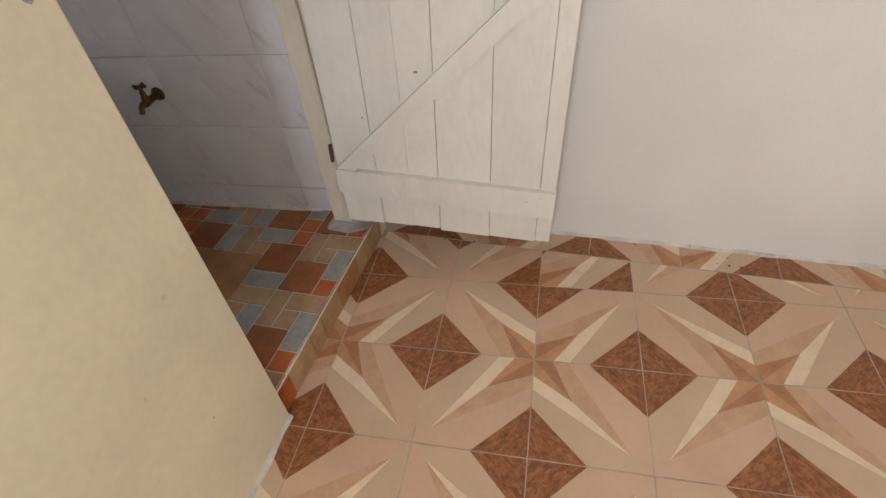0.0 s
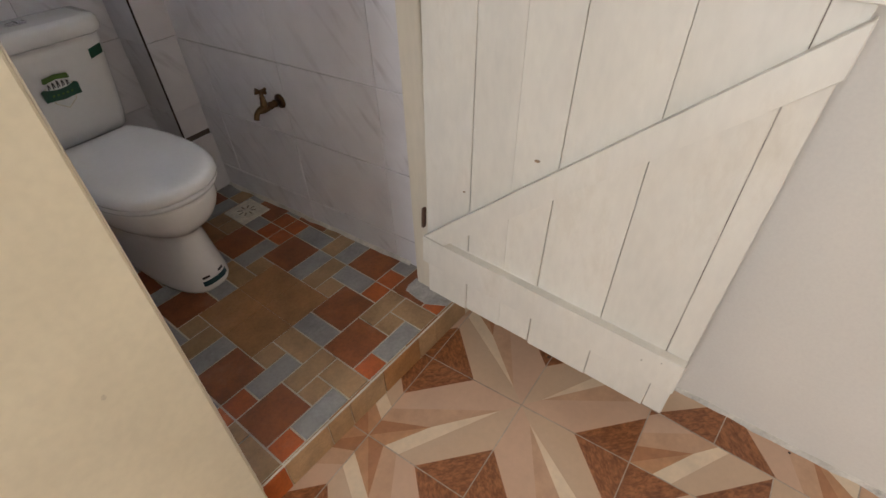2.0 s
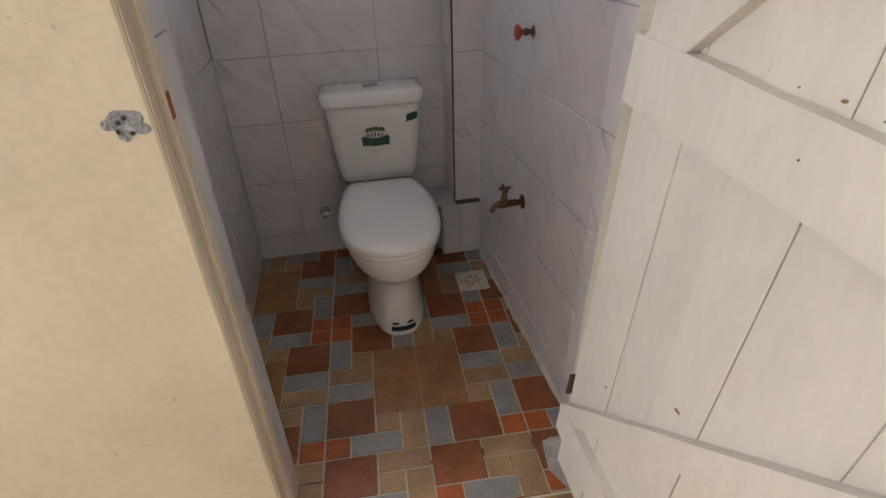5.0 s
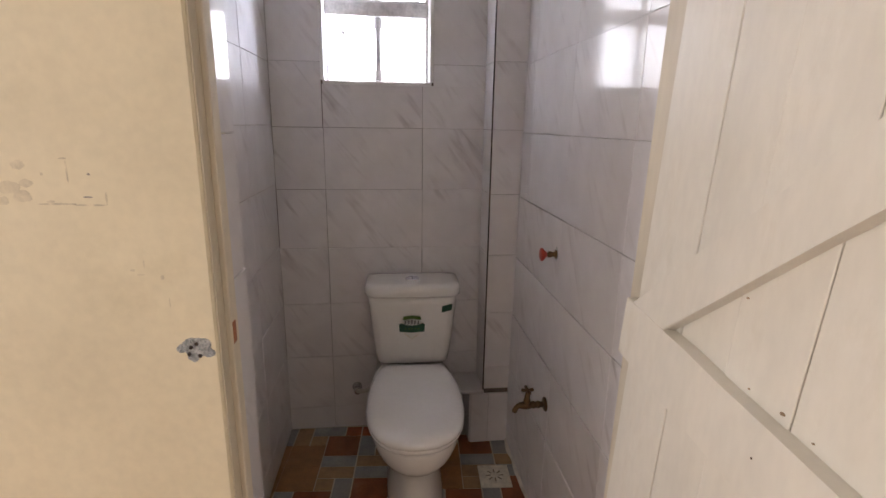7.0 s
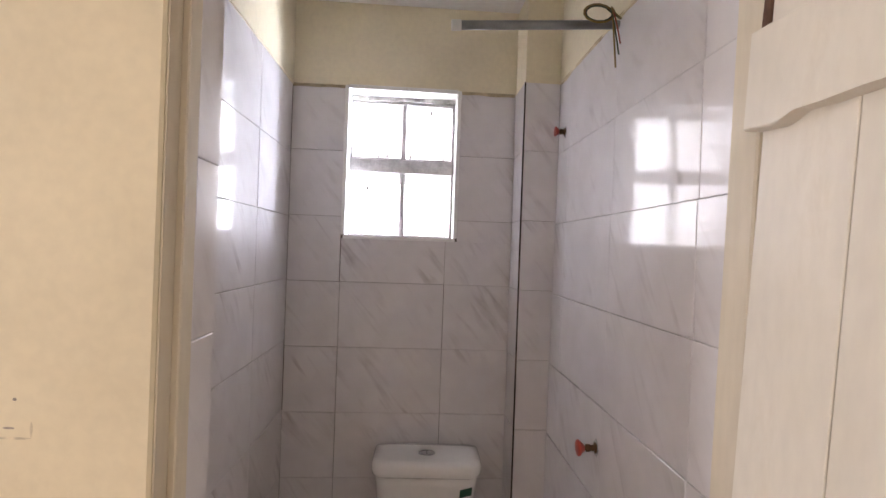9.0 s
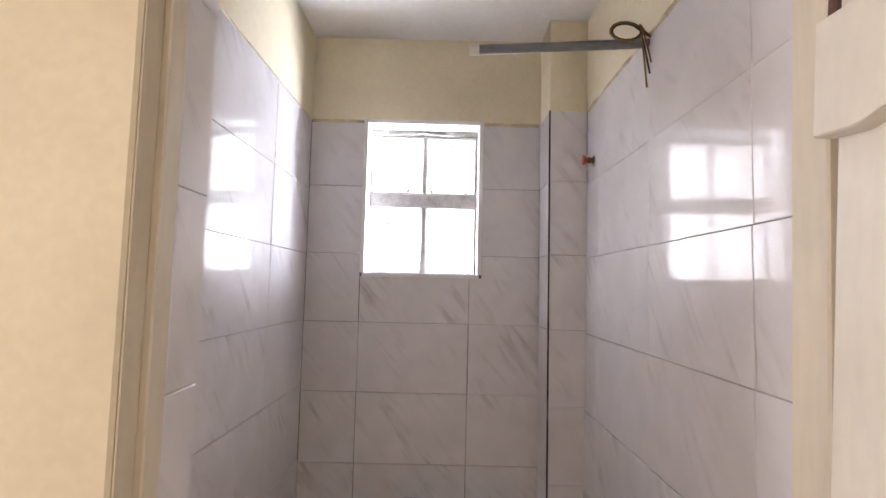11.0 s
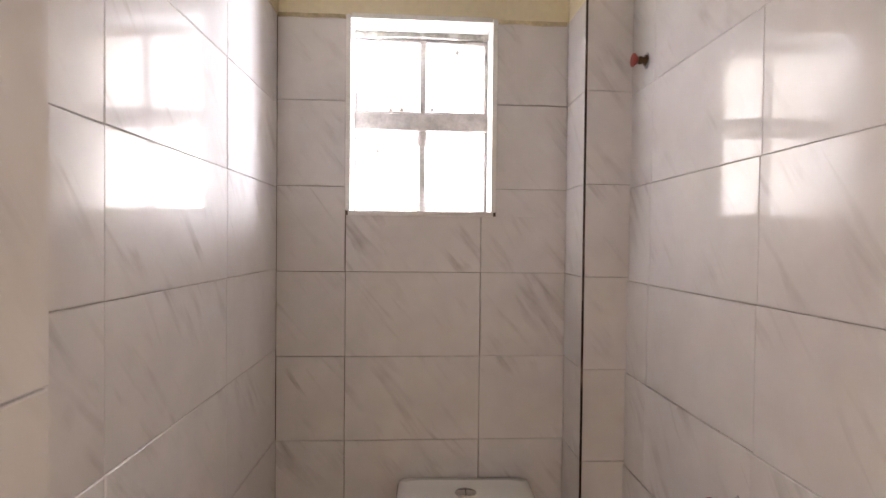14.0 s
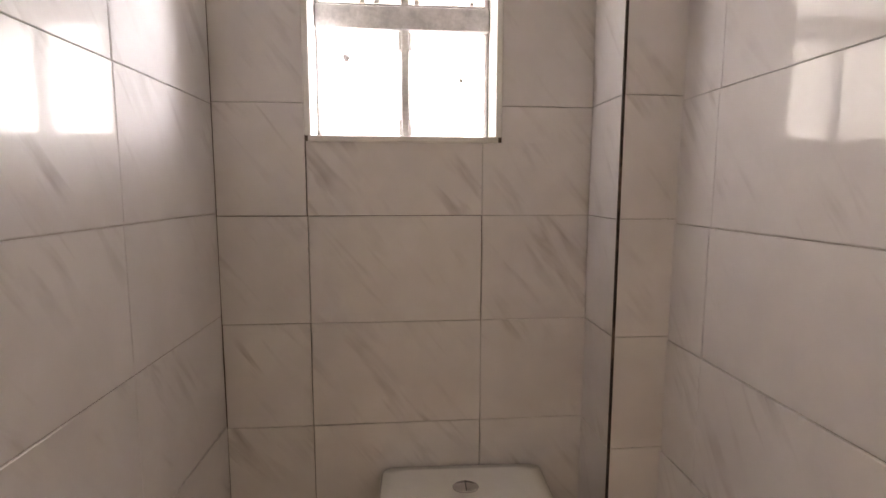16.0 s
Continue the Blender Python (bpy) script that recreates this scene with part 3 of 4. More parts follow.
part("upper_brace", board(wavy(0.070, 1.027, DW - 0.018, 1.592, 8, 0.002, 8) + [(DW - 0.018, 1.622)] + wavy(0.600, 1.615, -0.036, 1.027, 8, 0.002, 9), 0.0015), M_DOOR, door)
# a knot and a spill of brown in one of the planks
for u, v, r in ((0.275, 0.548, 0.007), (0.10, 0.395, 0.004), (0.205, 1.142, 0.0025), (0.245, 1.040, 0.002), (0.300, 1.044, 0.004), (0.345, 1.041, 0.002)):
    bm = lathe([(r, 0.0), (r * 0.9, 0.0008), (r * 0.3, 0.0012)], (u, 0.0212, v), (0, -1, 0), 10)
    for w_ in bm.verts:
        w_.co.z = v + (w_.co.z - v) * 0.55 + 0.15 * (w_.co.x - u)
    part("knot", bm, M_KNOT, door, "small brown knot showing through the paint")
for u, v in ((0.62, 0.17), (0.66, 0.19), (0.02, 1.78), (0.30, 0.985), (0.42, 0.970)):
    bm = lathe([(0.0004, 0.0), (0.0013, 0.0004), (0.0013, 0.003)], (u, -0.0015, v), (0, 1, 0), 8)
    part("nail", bm, M_BROWN, door, "rusty nail head")
bm = box(-0.028, -0.019, 0.016, 0.030, 0.226, 0.290, 0.002)
part("hinge", bm, M_BROWN, door, "rusty butt hinge")
bm = box(-0.101, -0.089, 0.016, 0.030, 1.735, 1.830, 0.002)
part("hinge", bm, M_BROWN, door, "rusty butt hinge")

# ---- toilet ----
TX = 0.336
toilet = empty("toilet", "white porcelain close-coupled toilet with green stickers and closed lid", "toilet", at=(TX, -0.45, FLOOR))


def egg(hw, y0, y1, z, power=2.3, k=36, flat=2.8):
    cy, hl = (y0 + y1) / 2, (y1 - y0) / 2
    pts = []
    for i in range(k):
        a = 2 * math.pi * i / k
        c, s = math.cos(a), math.sin(a)
        p = power if s < 0 else flat
        pts.append(Vector((TX + hw * math.copysign(abs(c) ** (2 / p), c), cy + hl * math.copysign(abs(s) ** (2 / p), s), z)))
    return pts


def tpart(name, bm, mat, label="", smooth=True):
    ob = part(name, bm, mat, None, label, smooth)
    return under(ob, toilet)


rings = [egg(0.108, -0.676, -0.06, FLOOR + 0.001, 2.6), egg(0.110, -0.679, -0.06, FLOOR + 0.010, 2.6), egg(0.107, -0.676, -0.06, FLOOR + 0.030, 2.6),
         egg(0.101, -0.664, -0.06, FLOOR + 0.085, 2.5), egg(0.095, -0.652, -0.06, FLOOR + 0.145, 2.4), egg(0.092, -0.646, -0.05, FLOOR + 0.185, 2.35),
         egg(0.096, -0.650, -0.04, FLOOR + 0.208), egg(0.112, -0.672, -0.03, FLOOR + 0.228), egg(0.134, -0.700, -0.03, FLOOR + 0.248),
         egg(0.151, -0.722, -0.03, FLOOR + 0.268), egg(0.161, -0.735, -0.03, FLOOR + 0.286), egg(0.1655, -0.741, -0.03, FLOOR + 0.300), egg(0.1665, -0.742, -0.03, FLOOR + 0.304),
         egg(0.171, -0.748, -0.03, FLOOR + 0.318), egg(0.173, -0.751, -0.03, FLOOR + 0.350), egg(0.172, -0.749, -0.03, FLOOR + 0.362), egg(0.162, -0.738, -0.035, FLOOR + 0.366)]
tpart("bowl", loft(rings), M_PORC)
rings = [egg(0.165, -0.746, -0.23, FLOOR + 0.367), egg(0.174, -0.757, -0.22, FLOOR + 0.370), egg(0.176, -0.759, -0.22, FLOOR + 0.378), egg(0.172, -0.755, -0.222, FLOOR + 0.384)]
tpart("seat", loft(rings), M_SEAT)


def lid_ring(grow, z):
    """The lid's outline: narrow at the hinge, round in front."""
    half = [(-0.215, 0.128), (-0.25, 0.140), (-0.31, 0.156), (-0.39, 0.169), (-0.47, 0.174), (-0.55, 0.172), (-0.61, 0.163), (-0.66, 0.148), (-0.70, 0.127), (-0.73, 0.099), (-0.75, 0.065), (-0.760, 0.025)]
    ring = half + [(y, -w) for y, w in reversed(half)]
    cy = -0.487
    return [Vector((TX + w * (1 + grow / 0.17), cy + (y - cy) * (1 + grow / 0.27), z)) for y, w in ring]


rings = [lid_ring(-0.006, FLOOR + 0.3860), lid_ring(0.0, FLOOR + 0.389), lid_ring(0.002, FLOOR + 0.396), lid_ring(0.0012, FLOOR + 0.403), lid_ring(-0.003, FLOOR + 0.4105), lid_ring(-0.010, FLOOR + 0.4165), lid_ring(-0.020, FLOOR + 0.4205),
         lid_ring(-0.034, FLOOR + 0.4228), lid_ring(-0.055, FLOOR + 0.4240), lid_ring(-0.10, FLOOR + 0.4252), lid_ring(-0.155, FLOOR + 0.4256)]
tpart("seat_lid", loft(rings), M_SEAT)


def rounded(hw, y0, y1, z, r=0.03, k=5, front=0.0):
    """A rounded rectangle whose front bows out a little."""
    pts = []
    for cx, cy, a0 in ((hw - r, y1 - r * 0.5, 0), (-hw + r, y1 - r * 0.5, 90), (-hw + r, y0 + r, 180), (hw - r, y0 + r, 270)):
        for i in range(k + 1):
            a = radians(a0 + 90 * i / k)
            x, y = cx + r * math.cos(a), cy + r * math.sin(a) * (0.5 if a0 < 180 else 1)
            pts.append((x, y))
    out = []
    for x, y in pts:
        if y < (y0 + y1) / 2:
            y -= front * (1 - (x / hw) ** 2)
        out.append(Vector((TX + x, y, z)))
    return out


TY0 = -0.184
rings = [rounded(0.140, TY0 + 0.022, -0.004, FLOOR + 0.395, 0.03, 5, 0.018), rounded(0.150, TY0 + 0.012, -0.004, FLOOR + 0.405, 0.035, 5, 0.02)]
for i in range(1, 9):
    f = i / 8
    rings.append(rounded(0.152 + 0.033 * f ** 0.8, TY0 + 0.012 * (1 - f), -0.004, FLOOR + 0.405 + 0.295 * f, 0.038, 5, 0.022))
tpart("tank", loft(rings), M_PORC)
rings = [rounded(0.187, TY0 - 0.006, -0.003, FLOOR + 0.700, 0.04, 6, 0.024), rounded(0.195, TY0 - 0.013, -0.002, FLOOR + 0.706, 0.042, 6, 0.026),
         rounded(0.197, TY0 - 0.015, -0.002, FLOOR + 0.719, 0.042, 6, 0.026), rounded(0.196, TY0 - 0.014, -0.002, FLOOR + 0.738, 0.042, 6, 0.026),
         rounded(0.190, TY0 - 0.007, -0.006, FLOOR + 0.749, 0.042, 6, 0.026), rounded(0.16, TY0 + 0.02, -0.03, FLOOR + 0.752, 0.04, 6, 0.02)]
tpart("tank_lid", loft(rings), M_PORC)
bm = lathe([(0.030, 0.0), (0.030, 0.003), (0.027, 0.0055), (0.024, 0.004), (0.022, 0.0055), (0.005, 0.007)], (TX, -0.105, FLOOR + 0.7515), (0, 0, 1), 24)
for v in bm.verts:
    v.co.y = -0.105 + (v.co.y + 0.105) * 0.75
btn = tpart("flush_button", bm, M_CHROME, "oval chrome dual flush button")
part("button_split", box(TX - 0.001, TX + 0.001, -0.123, -0.087, FLOOR + 0.7560, FLOOR + 0.7595), M_INK, btn)


def tank_front(x, z):
    f = max(0.0, min(1.0, (z - FLOOR - 0.405) / 0.290))
    hw = 0.152 + 0.033 * f ** 0.8
    return TY0 + 0.012 * (1 - f) - 0.022 * (1 - ((x - TX) / hw) ** 2) - 0.0012


def sticker(name, outline, mat, label, lift=0.0, parent=None):
    """A thin label that follows the tank's bowed front; outline in x, z about a middle."""
    bm = bmesh.new()
    bm.faces.new([bm.verts.new((x, 0, z)) for x, z in outline])
    bmesh.ops.triangulate(bm, faces=bm.faces[:])
    bmesh.ops.subdivide_edges(bm, edges=bm.edges[:], cuts=3, use_grid_fill=True)
    r = bmesh.ops.extrude_face_region(bm, geom=bm.faces[:])
    top = [g for g in r["geom"] if isinstance(g, bmesh.types.BMVert)]
    back = [v for v in bm.verts if v not in top]
    for v in top:
        v.co.y = tank_front(v.co.x, v.co.z) - 0.0006 - lift
    for v in back:
        v.co.y = tank_front(v.co.x, v.co.z) + 0.002
    return tpart(name, bm, mat, label, False)


LX, LZ = TX - 0.004, FLOOR + 0.572
sticker("sticker_shield", [(LX - 0.040, LZ + 0.02), (LX - 0.030, LZ - 0.030), (LX, LZ - 0.052), (LX + 0.030, LZ - 0.030), (LX + 0.040, LZ + 0.02)], M_SCUFF, "white shield shaped sticker")
sticker("sticker_field", [(LX - 0.037, LZ + 0.024), (LX - 0.028, LZ - 0.029), (LX, LZ - 0.049), (LX + 0.028, LZ - 0.029), (LX + 0.037, LZ + 0.024)], M_STWHITE, "white shield shaped sticker", 0.0003)
sticker("sticker_band", [(LX - 0.038, LZ + 0.036), (LX - 0.034, LZ + 0.048), (LX, LZ + 0.053), (LX + 0.034, LZ + 0.048), (LX + 0.038, LZ + 0.036), (LX + 0.034, LZ + 0.033), (LX, LZ + 0.039), (LX - 0.034, LZ + 0.033)], M_GREEN, "green arched sticker band", 0.0004)
sticker("sticker_ribbon", [(LX - 0.053, LZ + 0.013), (LX - 0.044, LZ + 0.018), (LX - 0.020, LZ + 0.011), (LX, LZ + 0.009), (LX + 0.020, LZ + 0.011), (LX + 0.044, LZ + 0.018), (LX + 0.053, LZ + 0.013), (LX + 0.051, LZ - 0.020), (LX + 0.030, LZ - 0.020), (LX, LZ - 0.023), (LX - 0.030, LZ - 0.020), (LX - 0.051, LZ - 0.020)], M_DKGREEN, "dark green ribbon sticker", 0.0008)
for k in range(5):
    a_ = LX - 0.032 + 0.0132 * k
    h_ = 0.006 * (1 - abs(k - 2) / 2)
    sticker("sticker_bar", [(a_, LZ + 0.014), (a_ + 0.003, LZ + 0.014), (a_ + 0.0055, LZ + 0.029 + h_), (a_ + 0.0035, LZ + 0.029 + h_)], M_INK, "lettering bar", 0.0014)
    sticker("sticker_bar", [(a_ + 0.0055, LZ + 0.016), (a_ + 0.0085, LZ + 0.016), (a_ + 0.0075, LZ + 0.027 + h_), (a_ + 0.0055, LZ + 0.027 + h_)], M_INK, "lettering bar", 0.0014)
    sticker("sticker_bar", [(a_ + 0.003, LZ - 0.008), (a_ + 0.009, LZ - 0.008), (a_ + 0.009, LZ - 0.003), (a_ + 0.003, LZ - 0.003)], M_GREEN, "lettering bar", 0.0014)
sticker("sticker_tag", [(TX + 0.118, FLOOR + 0.632), (TX + 0.161, FLOOR + 0.640), (TX + 0.163, FLOOR + 0.668), (TX + 0.120, FLOOR + 0.660)], M_DKGREEN, "small dark green sticker")


def foot_label(a0, a1, z0, z1, mat, label):
    """A label round the front of the pedestal's foot."""
    bm = bmesh.new()
    cols = []
    for i in range(9):
        a = radians(a0 + (a1 - a0) * i / 8)
        row = []
        for z in (z0, z1):
            g_ = (z - 0.010) / 0.020 if z < 0.030 else 1 + (z - 0.030) / 0.055
            hw = 0.110 - 0.003 * g_ if g_ < 1 else 0.107 - 0.006 * (g_ - 1)
            yf = -0.679 + 0.003 * g_ if g_ < 1 else -0.676 + 0.012 * (g_ - 1)
            cy, hl = (yf - 0.06) / 2, (-0.06 - yf) / 2
            c, s = math.cos(a), math.sin(a)
            row.append(bm.verts.new((TX + (hw + 0.0016) * math.copysign(abs(c) ** (2 / 2.6), c), cy - (hl + 0.0016) * abs(s) ** (2 / 2.6), FLOOR + z)))
        cols.append(row)
    for p, q in zip(cols, cols[1:]):
        bm.faces.new((p[0], q[0], q[1], p[1]))
    bmesh.ops.solidify(bm, geom=bm.faces[:], thickness=0.0008)
    return tpart("foot_label", bm, mat, label, False)


foot_label(255, 292, 0.024, 0.042, M_TEAL, "dark teal label bar")
foot_label(257, 267, 0.050, 0.058, M_INK, "row of black figures")
foot_label(277, 288, 0.050, 0.058, M_INK, "row of black figures")

toilet.rotation_euler.z = radians(-1.9)
toilet.location.x += 0.006

# ---- supply valve and hose ----
inlet = empty("water_inlet", "wall water inlet with pale hose to the cistern", "pipe", at=(0.105, 0, 0.31))
under(part("flange", lathe([(0.022, 0), (0.022, 0.006), (0.014, 0.010), (0.014, 0.03), (0.017, 0.034), (0.017, 0.046), (0.008, 0.05)], (0.105, -0.002, 0.312), (0.1, -1, 0), 18), M_CHROME, smooth=True), inlet)
under(part("hose", tube([(0.109, -0.045, 0.312), (0.125, -0.060, 0.318), (0.15, -0.065, 0.326), (0.175, -0.06, 0.340), (0.195, -0.055, 0.375), (0.205, -0.05, 0.43), (0.21, -0.05, 0.52)], 0.010), M_HOSE, smooth=True), inlet)

# ---- taps and valves on the side wall ----


def wall_x(y, z=1.4):
    return XR + SKEW_R * y + PLUMB * (z - 1.4) - 0.002


def bib_tap(y, z):
    x = wall_x(y, z)
    e = empty("bib_tap", "tarnished brass bib tap with cross handle, darkened for shade", "tap", at=(x, y, z))
    under(part("escutcheon", lathe([(0.024, 0), (0.024, 0.004), (0.013, 0.008)], (x, y, z), (-1, 0, 0), 20), M_BRASS, smooth=True), e)
    under(part("body", lathe([(0.010, 0.004), (0.010, 0.02), (0.0125, 0.022), (0.0125, 0.027), (0.010, 0.03), (0.011, 0.036), (0.0125, 0.038), (0.0125, 0.044), (0.010, 0.047), (0.013, 0.055), (0.014, 0.070), (0.011, 0.085), (0.009, 0.092)], (x, y, z), (-1, 0, 0), 16), M_BRASS, smooth=True), e)
    under(part("spout", tube([(x - 0.082, y, z), (x - 0.094, y, z - 0.002), (x - 0.100, y, z - 0.008), (x - 0.104, y, z - 0.017), (x - 0.106, y, z - 0.023)], 0.0088), M_BRASS, smooth=True), e)
    under(part("bonnet", lathe([(0.012, 0.005), (0.012, 0.02), (0.009, 0.024), (0.009, 0.036), (0.0065, 0.04), (0.0065, 0.052)], (x - 0.064, y, z), (0, 0, 1), 14), M_BRASS, smooth=True), e)
    under(part("handle", tube([(x - 0.064, y - 0.024, z + 0.056), (x - 0.064, y - 0.01, z + 0.054), (x - 0.064, y + 0.01, z + 0.054), (x - 0.064, y + 0.024, z + 0.056)], 0.0055), M_BRASS, smooth=True), e)
    under(part("handle_bar", tube([(x - 0.084, y, z + 0.057), (x - 0.074, y, z + 0.055), (x - 0.054, y, z + 0.055), (x - 0.044, y, z + 0.057)], 0.0055), M_BRASS, smooth=True), e)
    return e


def stop_valve(y, z, hr, k):
    x = wall_x(y, z)
    e = empty("stop_valve", "concealed stop valve stem with red plastic wheel", "valve", group="red wheel valves", at=(x, y, z))
    under(part("stem", lathe([(r, h * k) for r, h in ((0.014, 0), (0.014, 0.004), (0.008, 0.006), (0.008, 0.02), (0.010, 0.022), (0.010, 0.034), (0.006, 0.036), (0.006, 0.055))], (x, y, z), (-1, 0, 0), 14), M_BRASS, smooth=True), e)
    under(part("wheel", lathe([(r, h * k) for r, h in ((0.007, 0.040), (0.010, 0.043), (hr * 0.8, 0.053), (hr, 0.058), (hr, 0.063), (hr * 0.7, 0.066), (0.006, 0.067))], (x, y, z), (-1, 0, 0), 18), M_REDPL, smooth=True), e)
    bm = bmesh.new()
    bmesh.ops.create_icosphere(bm, subdivisions=2, radius=0.02)
    for v in bm.verts:
        v.co = v.co * (1 + 0.45 * noise.noise(v.co * 70 + Vector((z, 0, 0))))
        v.co = Vector((x + v.co.x * 0.12, y + v.co.y * 0.8, z + v.co.z * 1.1))
    under(part("chipped_hole", bm, M_CEMENT, None, "chipped cement round the stem"), e)
    return e


bib_tap(-0.672, 0.582)
stop_valve(-0.664, 1.100, 0.021, 0.78)
stop_valve(-0.250, 2.030, 0.017, 0.55)

# ---- floor drain ----
drain = empty("floor_drain", "square cream plastic floor drain in the corner", "drain", at=(0.668, -0.412, FLOOR))
DR = Matrix.Translation((0.668, -0.412, FLOOR)) @ Matrix.Rotation(radians(-3.5), 4, "Z")
bm = box(-0.062, 0.062, -0.066, 0.066, -0.004, 0.004, 0.0015)
bm.transform(DR)
under(part("frame", bm, M_DRAIN), drain)
bm = lathe([(0.046, 0.0), (0.046, 0.0052), (0.042, 0.006), (0.010, 0.0062)], (0.668, -0.412, FLOOR), (0, 0, 1), 24)
under(part("grate", bm, M_DRAIN), drain)
for k in range(8):
    a = radians(45 * k)
    bm = box(0.016, 0.036, -0.003, 0.003, 0.0055, 0.0068)
    bm.transform(DR @ Matrix.Rotation(a, 4, "Z"))
    under(part("slot", bm, M_SLOT, None, "dirty slot"), drain)

# ---- conduit with wires ----
conduit = empty("conduit", "grey PVC conduit stub sticking out of the wall", "conduit", at=(0.76, -0.70, 2.205))
cx = wall_x(-0.69, 2.2)
under(part("tube", tube([(cx + 0.002, -0.690, 2.207), (0.60, -0.690, 2.194), (0.372, -0.69, 2.179)], 0.0115, 14), M_PVC, smooth=True), conduit)
under(part("end_socket", tube([(0.374, -0.69, 2.1792), (0.350, -0.69, 2.1776)], 0.0135, 14), M_STWHITE, None, "pale torn end"), conduit)
wires = empty("wire_bundle", "loose coil of coloured electric wires at the conduit", "wires", at=(0.74, -0.71, 2.20))
for mat, ph, rr, drop in ((M_WIRE_R, 0.0, 0.036, (0.768, 2.135)), (M_WIRE_G, 0.5, 0.033, (0.765, 2.108)), (M_WIRE_Y, 0.9, 0.039, (0.758, 2.075))):
    pts = [(cx - 0.001, -0.708 - 0.004 * ph, 2.213)]
    for i in range(0, 15):
        a = radians(20 + 26 * i) + ph * 0.3
        pts.append((0.716 + rr * math.cos(a), -0.722 - 0.004 * ph - 0.0006 * i, 2.214 + 0.62 * rr * math.sin(a)))
    ex, ez = pts[-1][0], pts[-1][2]
    for i in range(1, 6):
        f = i / 5
        pts.append((ex + (drop[0] - ex) * f, -0.735 - 0.006 * f, ez + (drop[1] - ez) * f + 0.008 * math.sin(3 * f)))
    under(part("wire", tube(pts, 0.0022, 6), mat, smooth=True), wires)

# ---- marks on the cream wall beside the door ----


def wall_y(x, z):
    return YF - 0.04 * x


def wall_mark(name, outline, depth, mat, label, rough=0.0, seed=0):
    """A thin patch on the cream wall; outline in x, z as they stand."""
    bm = bmesh.new()
    bm.faces.new([bm.verts.new((x, 0, z)) for x, z in outline])
    bmesh.ops.triangulate(bm, faces=bm.faces[:])
    if rough:
        bmesh.ops.subdivide_edges(bm, edges=bm.edges[:], cuts=3, use_grid_fill=True)
    r = bmesh.ops.extrude_face_region(bm, geom=bm.faces[:])
    top = [g for g in r["geom"] if isinstance(g, bmesh.types.BMVert)]
    for v in bm.verts:
        v.co.y = wall_y(v.co.x, v.co.z) + 0.002
    for v in top:
        v.co.y -= 0.002 + depth * (1 + rough * noise.noise(v.co * 130 + Vector((seed, 0, 0))))
    ob = part(name, bm, mat, wall_door_l, label)
    return ob


def blob_outline(cx, cz, rx, rz, k=14, seed=0):
    return [(cx + rx * (1 + 0.35 * noise.noise(Vector((math.cos(2 * math.pi * i / k) * 1.7, math.sin(2 * math.pi * i / k) * 1.7, seed)))) * math.cos(2 * math.pi * i / k),
             cz + rz * (1 + 0.35 * noise.noise(Vector((math.cos(2 * math.pi * i / k) * 1.7, math.sin(2 * math.pi * i / k) * 1.7, seed + 9)))) * math.sin(2 * math.pi * i / k)) for i in range(k)]


wall_mark("cement_patch", blob_outline(-0.074, 1.130, 0.023, 0.016, 22, 3), 0.0005, M_CEMENT, "grey patch of broken plaster by the latch", 0.9)
for i_, (a, c, r) in enumerate(((-0.096, 1.128, 0.010), (-0.082, 1.139, 0.010), (-0.062, 1.136, 0.012), (-0.056, 1.120, 0.010), (-0.080, 1.112, 0.009))):
    wall_mark("cement_patch", blob_outline(a, c, r, r * 0.8, 12, i_ * 3.1), 0.0009, M_CEMENT, "grey crumbs of plaster", 0.9, i_)
for a, c in ((-0.087, 1.118), (-0.070, 1.115), (-0.074, 1.136), (-0.083, 1.130)):
    wall_mark("screw_hole", blob_outline(a, c, 0.0030, 0.0032, 8, a * 70), 0.0024, M_GAP, "dark screw hole")
for i_, (a, c, rx, rz, m_) in enumerate(((-0.250, 1.3670, 0.030, 0.0016, M_SCUFF), (-0.205, 1.3655, 0.022, 0.0014, M_SCUFF), (-0.1815, 1.376, 0.0016, 0.008, M_SCUFF),
                                      (-0.208, 1.3775, 0.0075, 0.0012, M_PENCIL), (-0.2325, 1.416, 0.0013, 0.017, M_SCUFF), (-0.236, 1.435, 0.006, 0.0013, M_SCUFF),
                                      (-0.2020, 1.4120, 0.0024, 0.0018, M_PENCIL), (-0.268, 1.412, 0.0022, 0.0022, M_SCUFF), (-0.262, 1.3705, 0.006, 0.0018, M_SMEAR))):
    wall_mark("pencil_mark", blob_outline(a, c, rx, rz, 16, i_ * 2.7), 0.0003, m_, "faint mark of a removed switch plate")
for i_, (a, c, r) in enumerate(((-0.300, 1.378, 0.014), (-0.292, 1.398, 0.009), (-0.318, 1.392, 0.016), (-0.300, 1.425, 0.010), (-0.330, 1.372, 0.010), (-0.345, 1.430, 0.012))):
    wall_mark("scuff", blob_outline(a, c, r, r * 0.7, 16, 40 + i_ * 3.3), 0.0003, M_SMEAR, "grey smear of a removed switch plate")
for a, c, rx, rz in ((-0.147, 1.255, 0.006, 0.0016), (-0.158, 1.262, 0.004, 0.0020), (-0.108, 1.208, 0.0008, 0.008), (-0.140, 1.272, 0.0012, 0.006)):
    wall_mark("scuff", blob_outline(a, c, rx, rz, 12, a * 90), 0.0003, M_SMEAR, "small scuff in the paint")
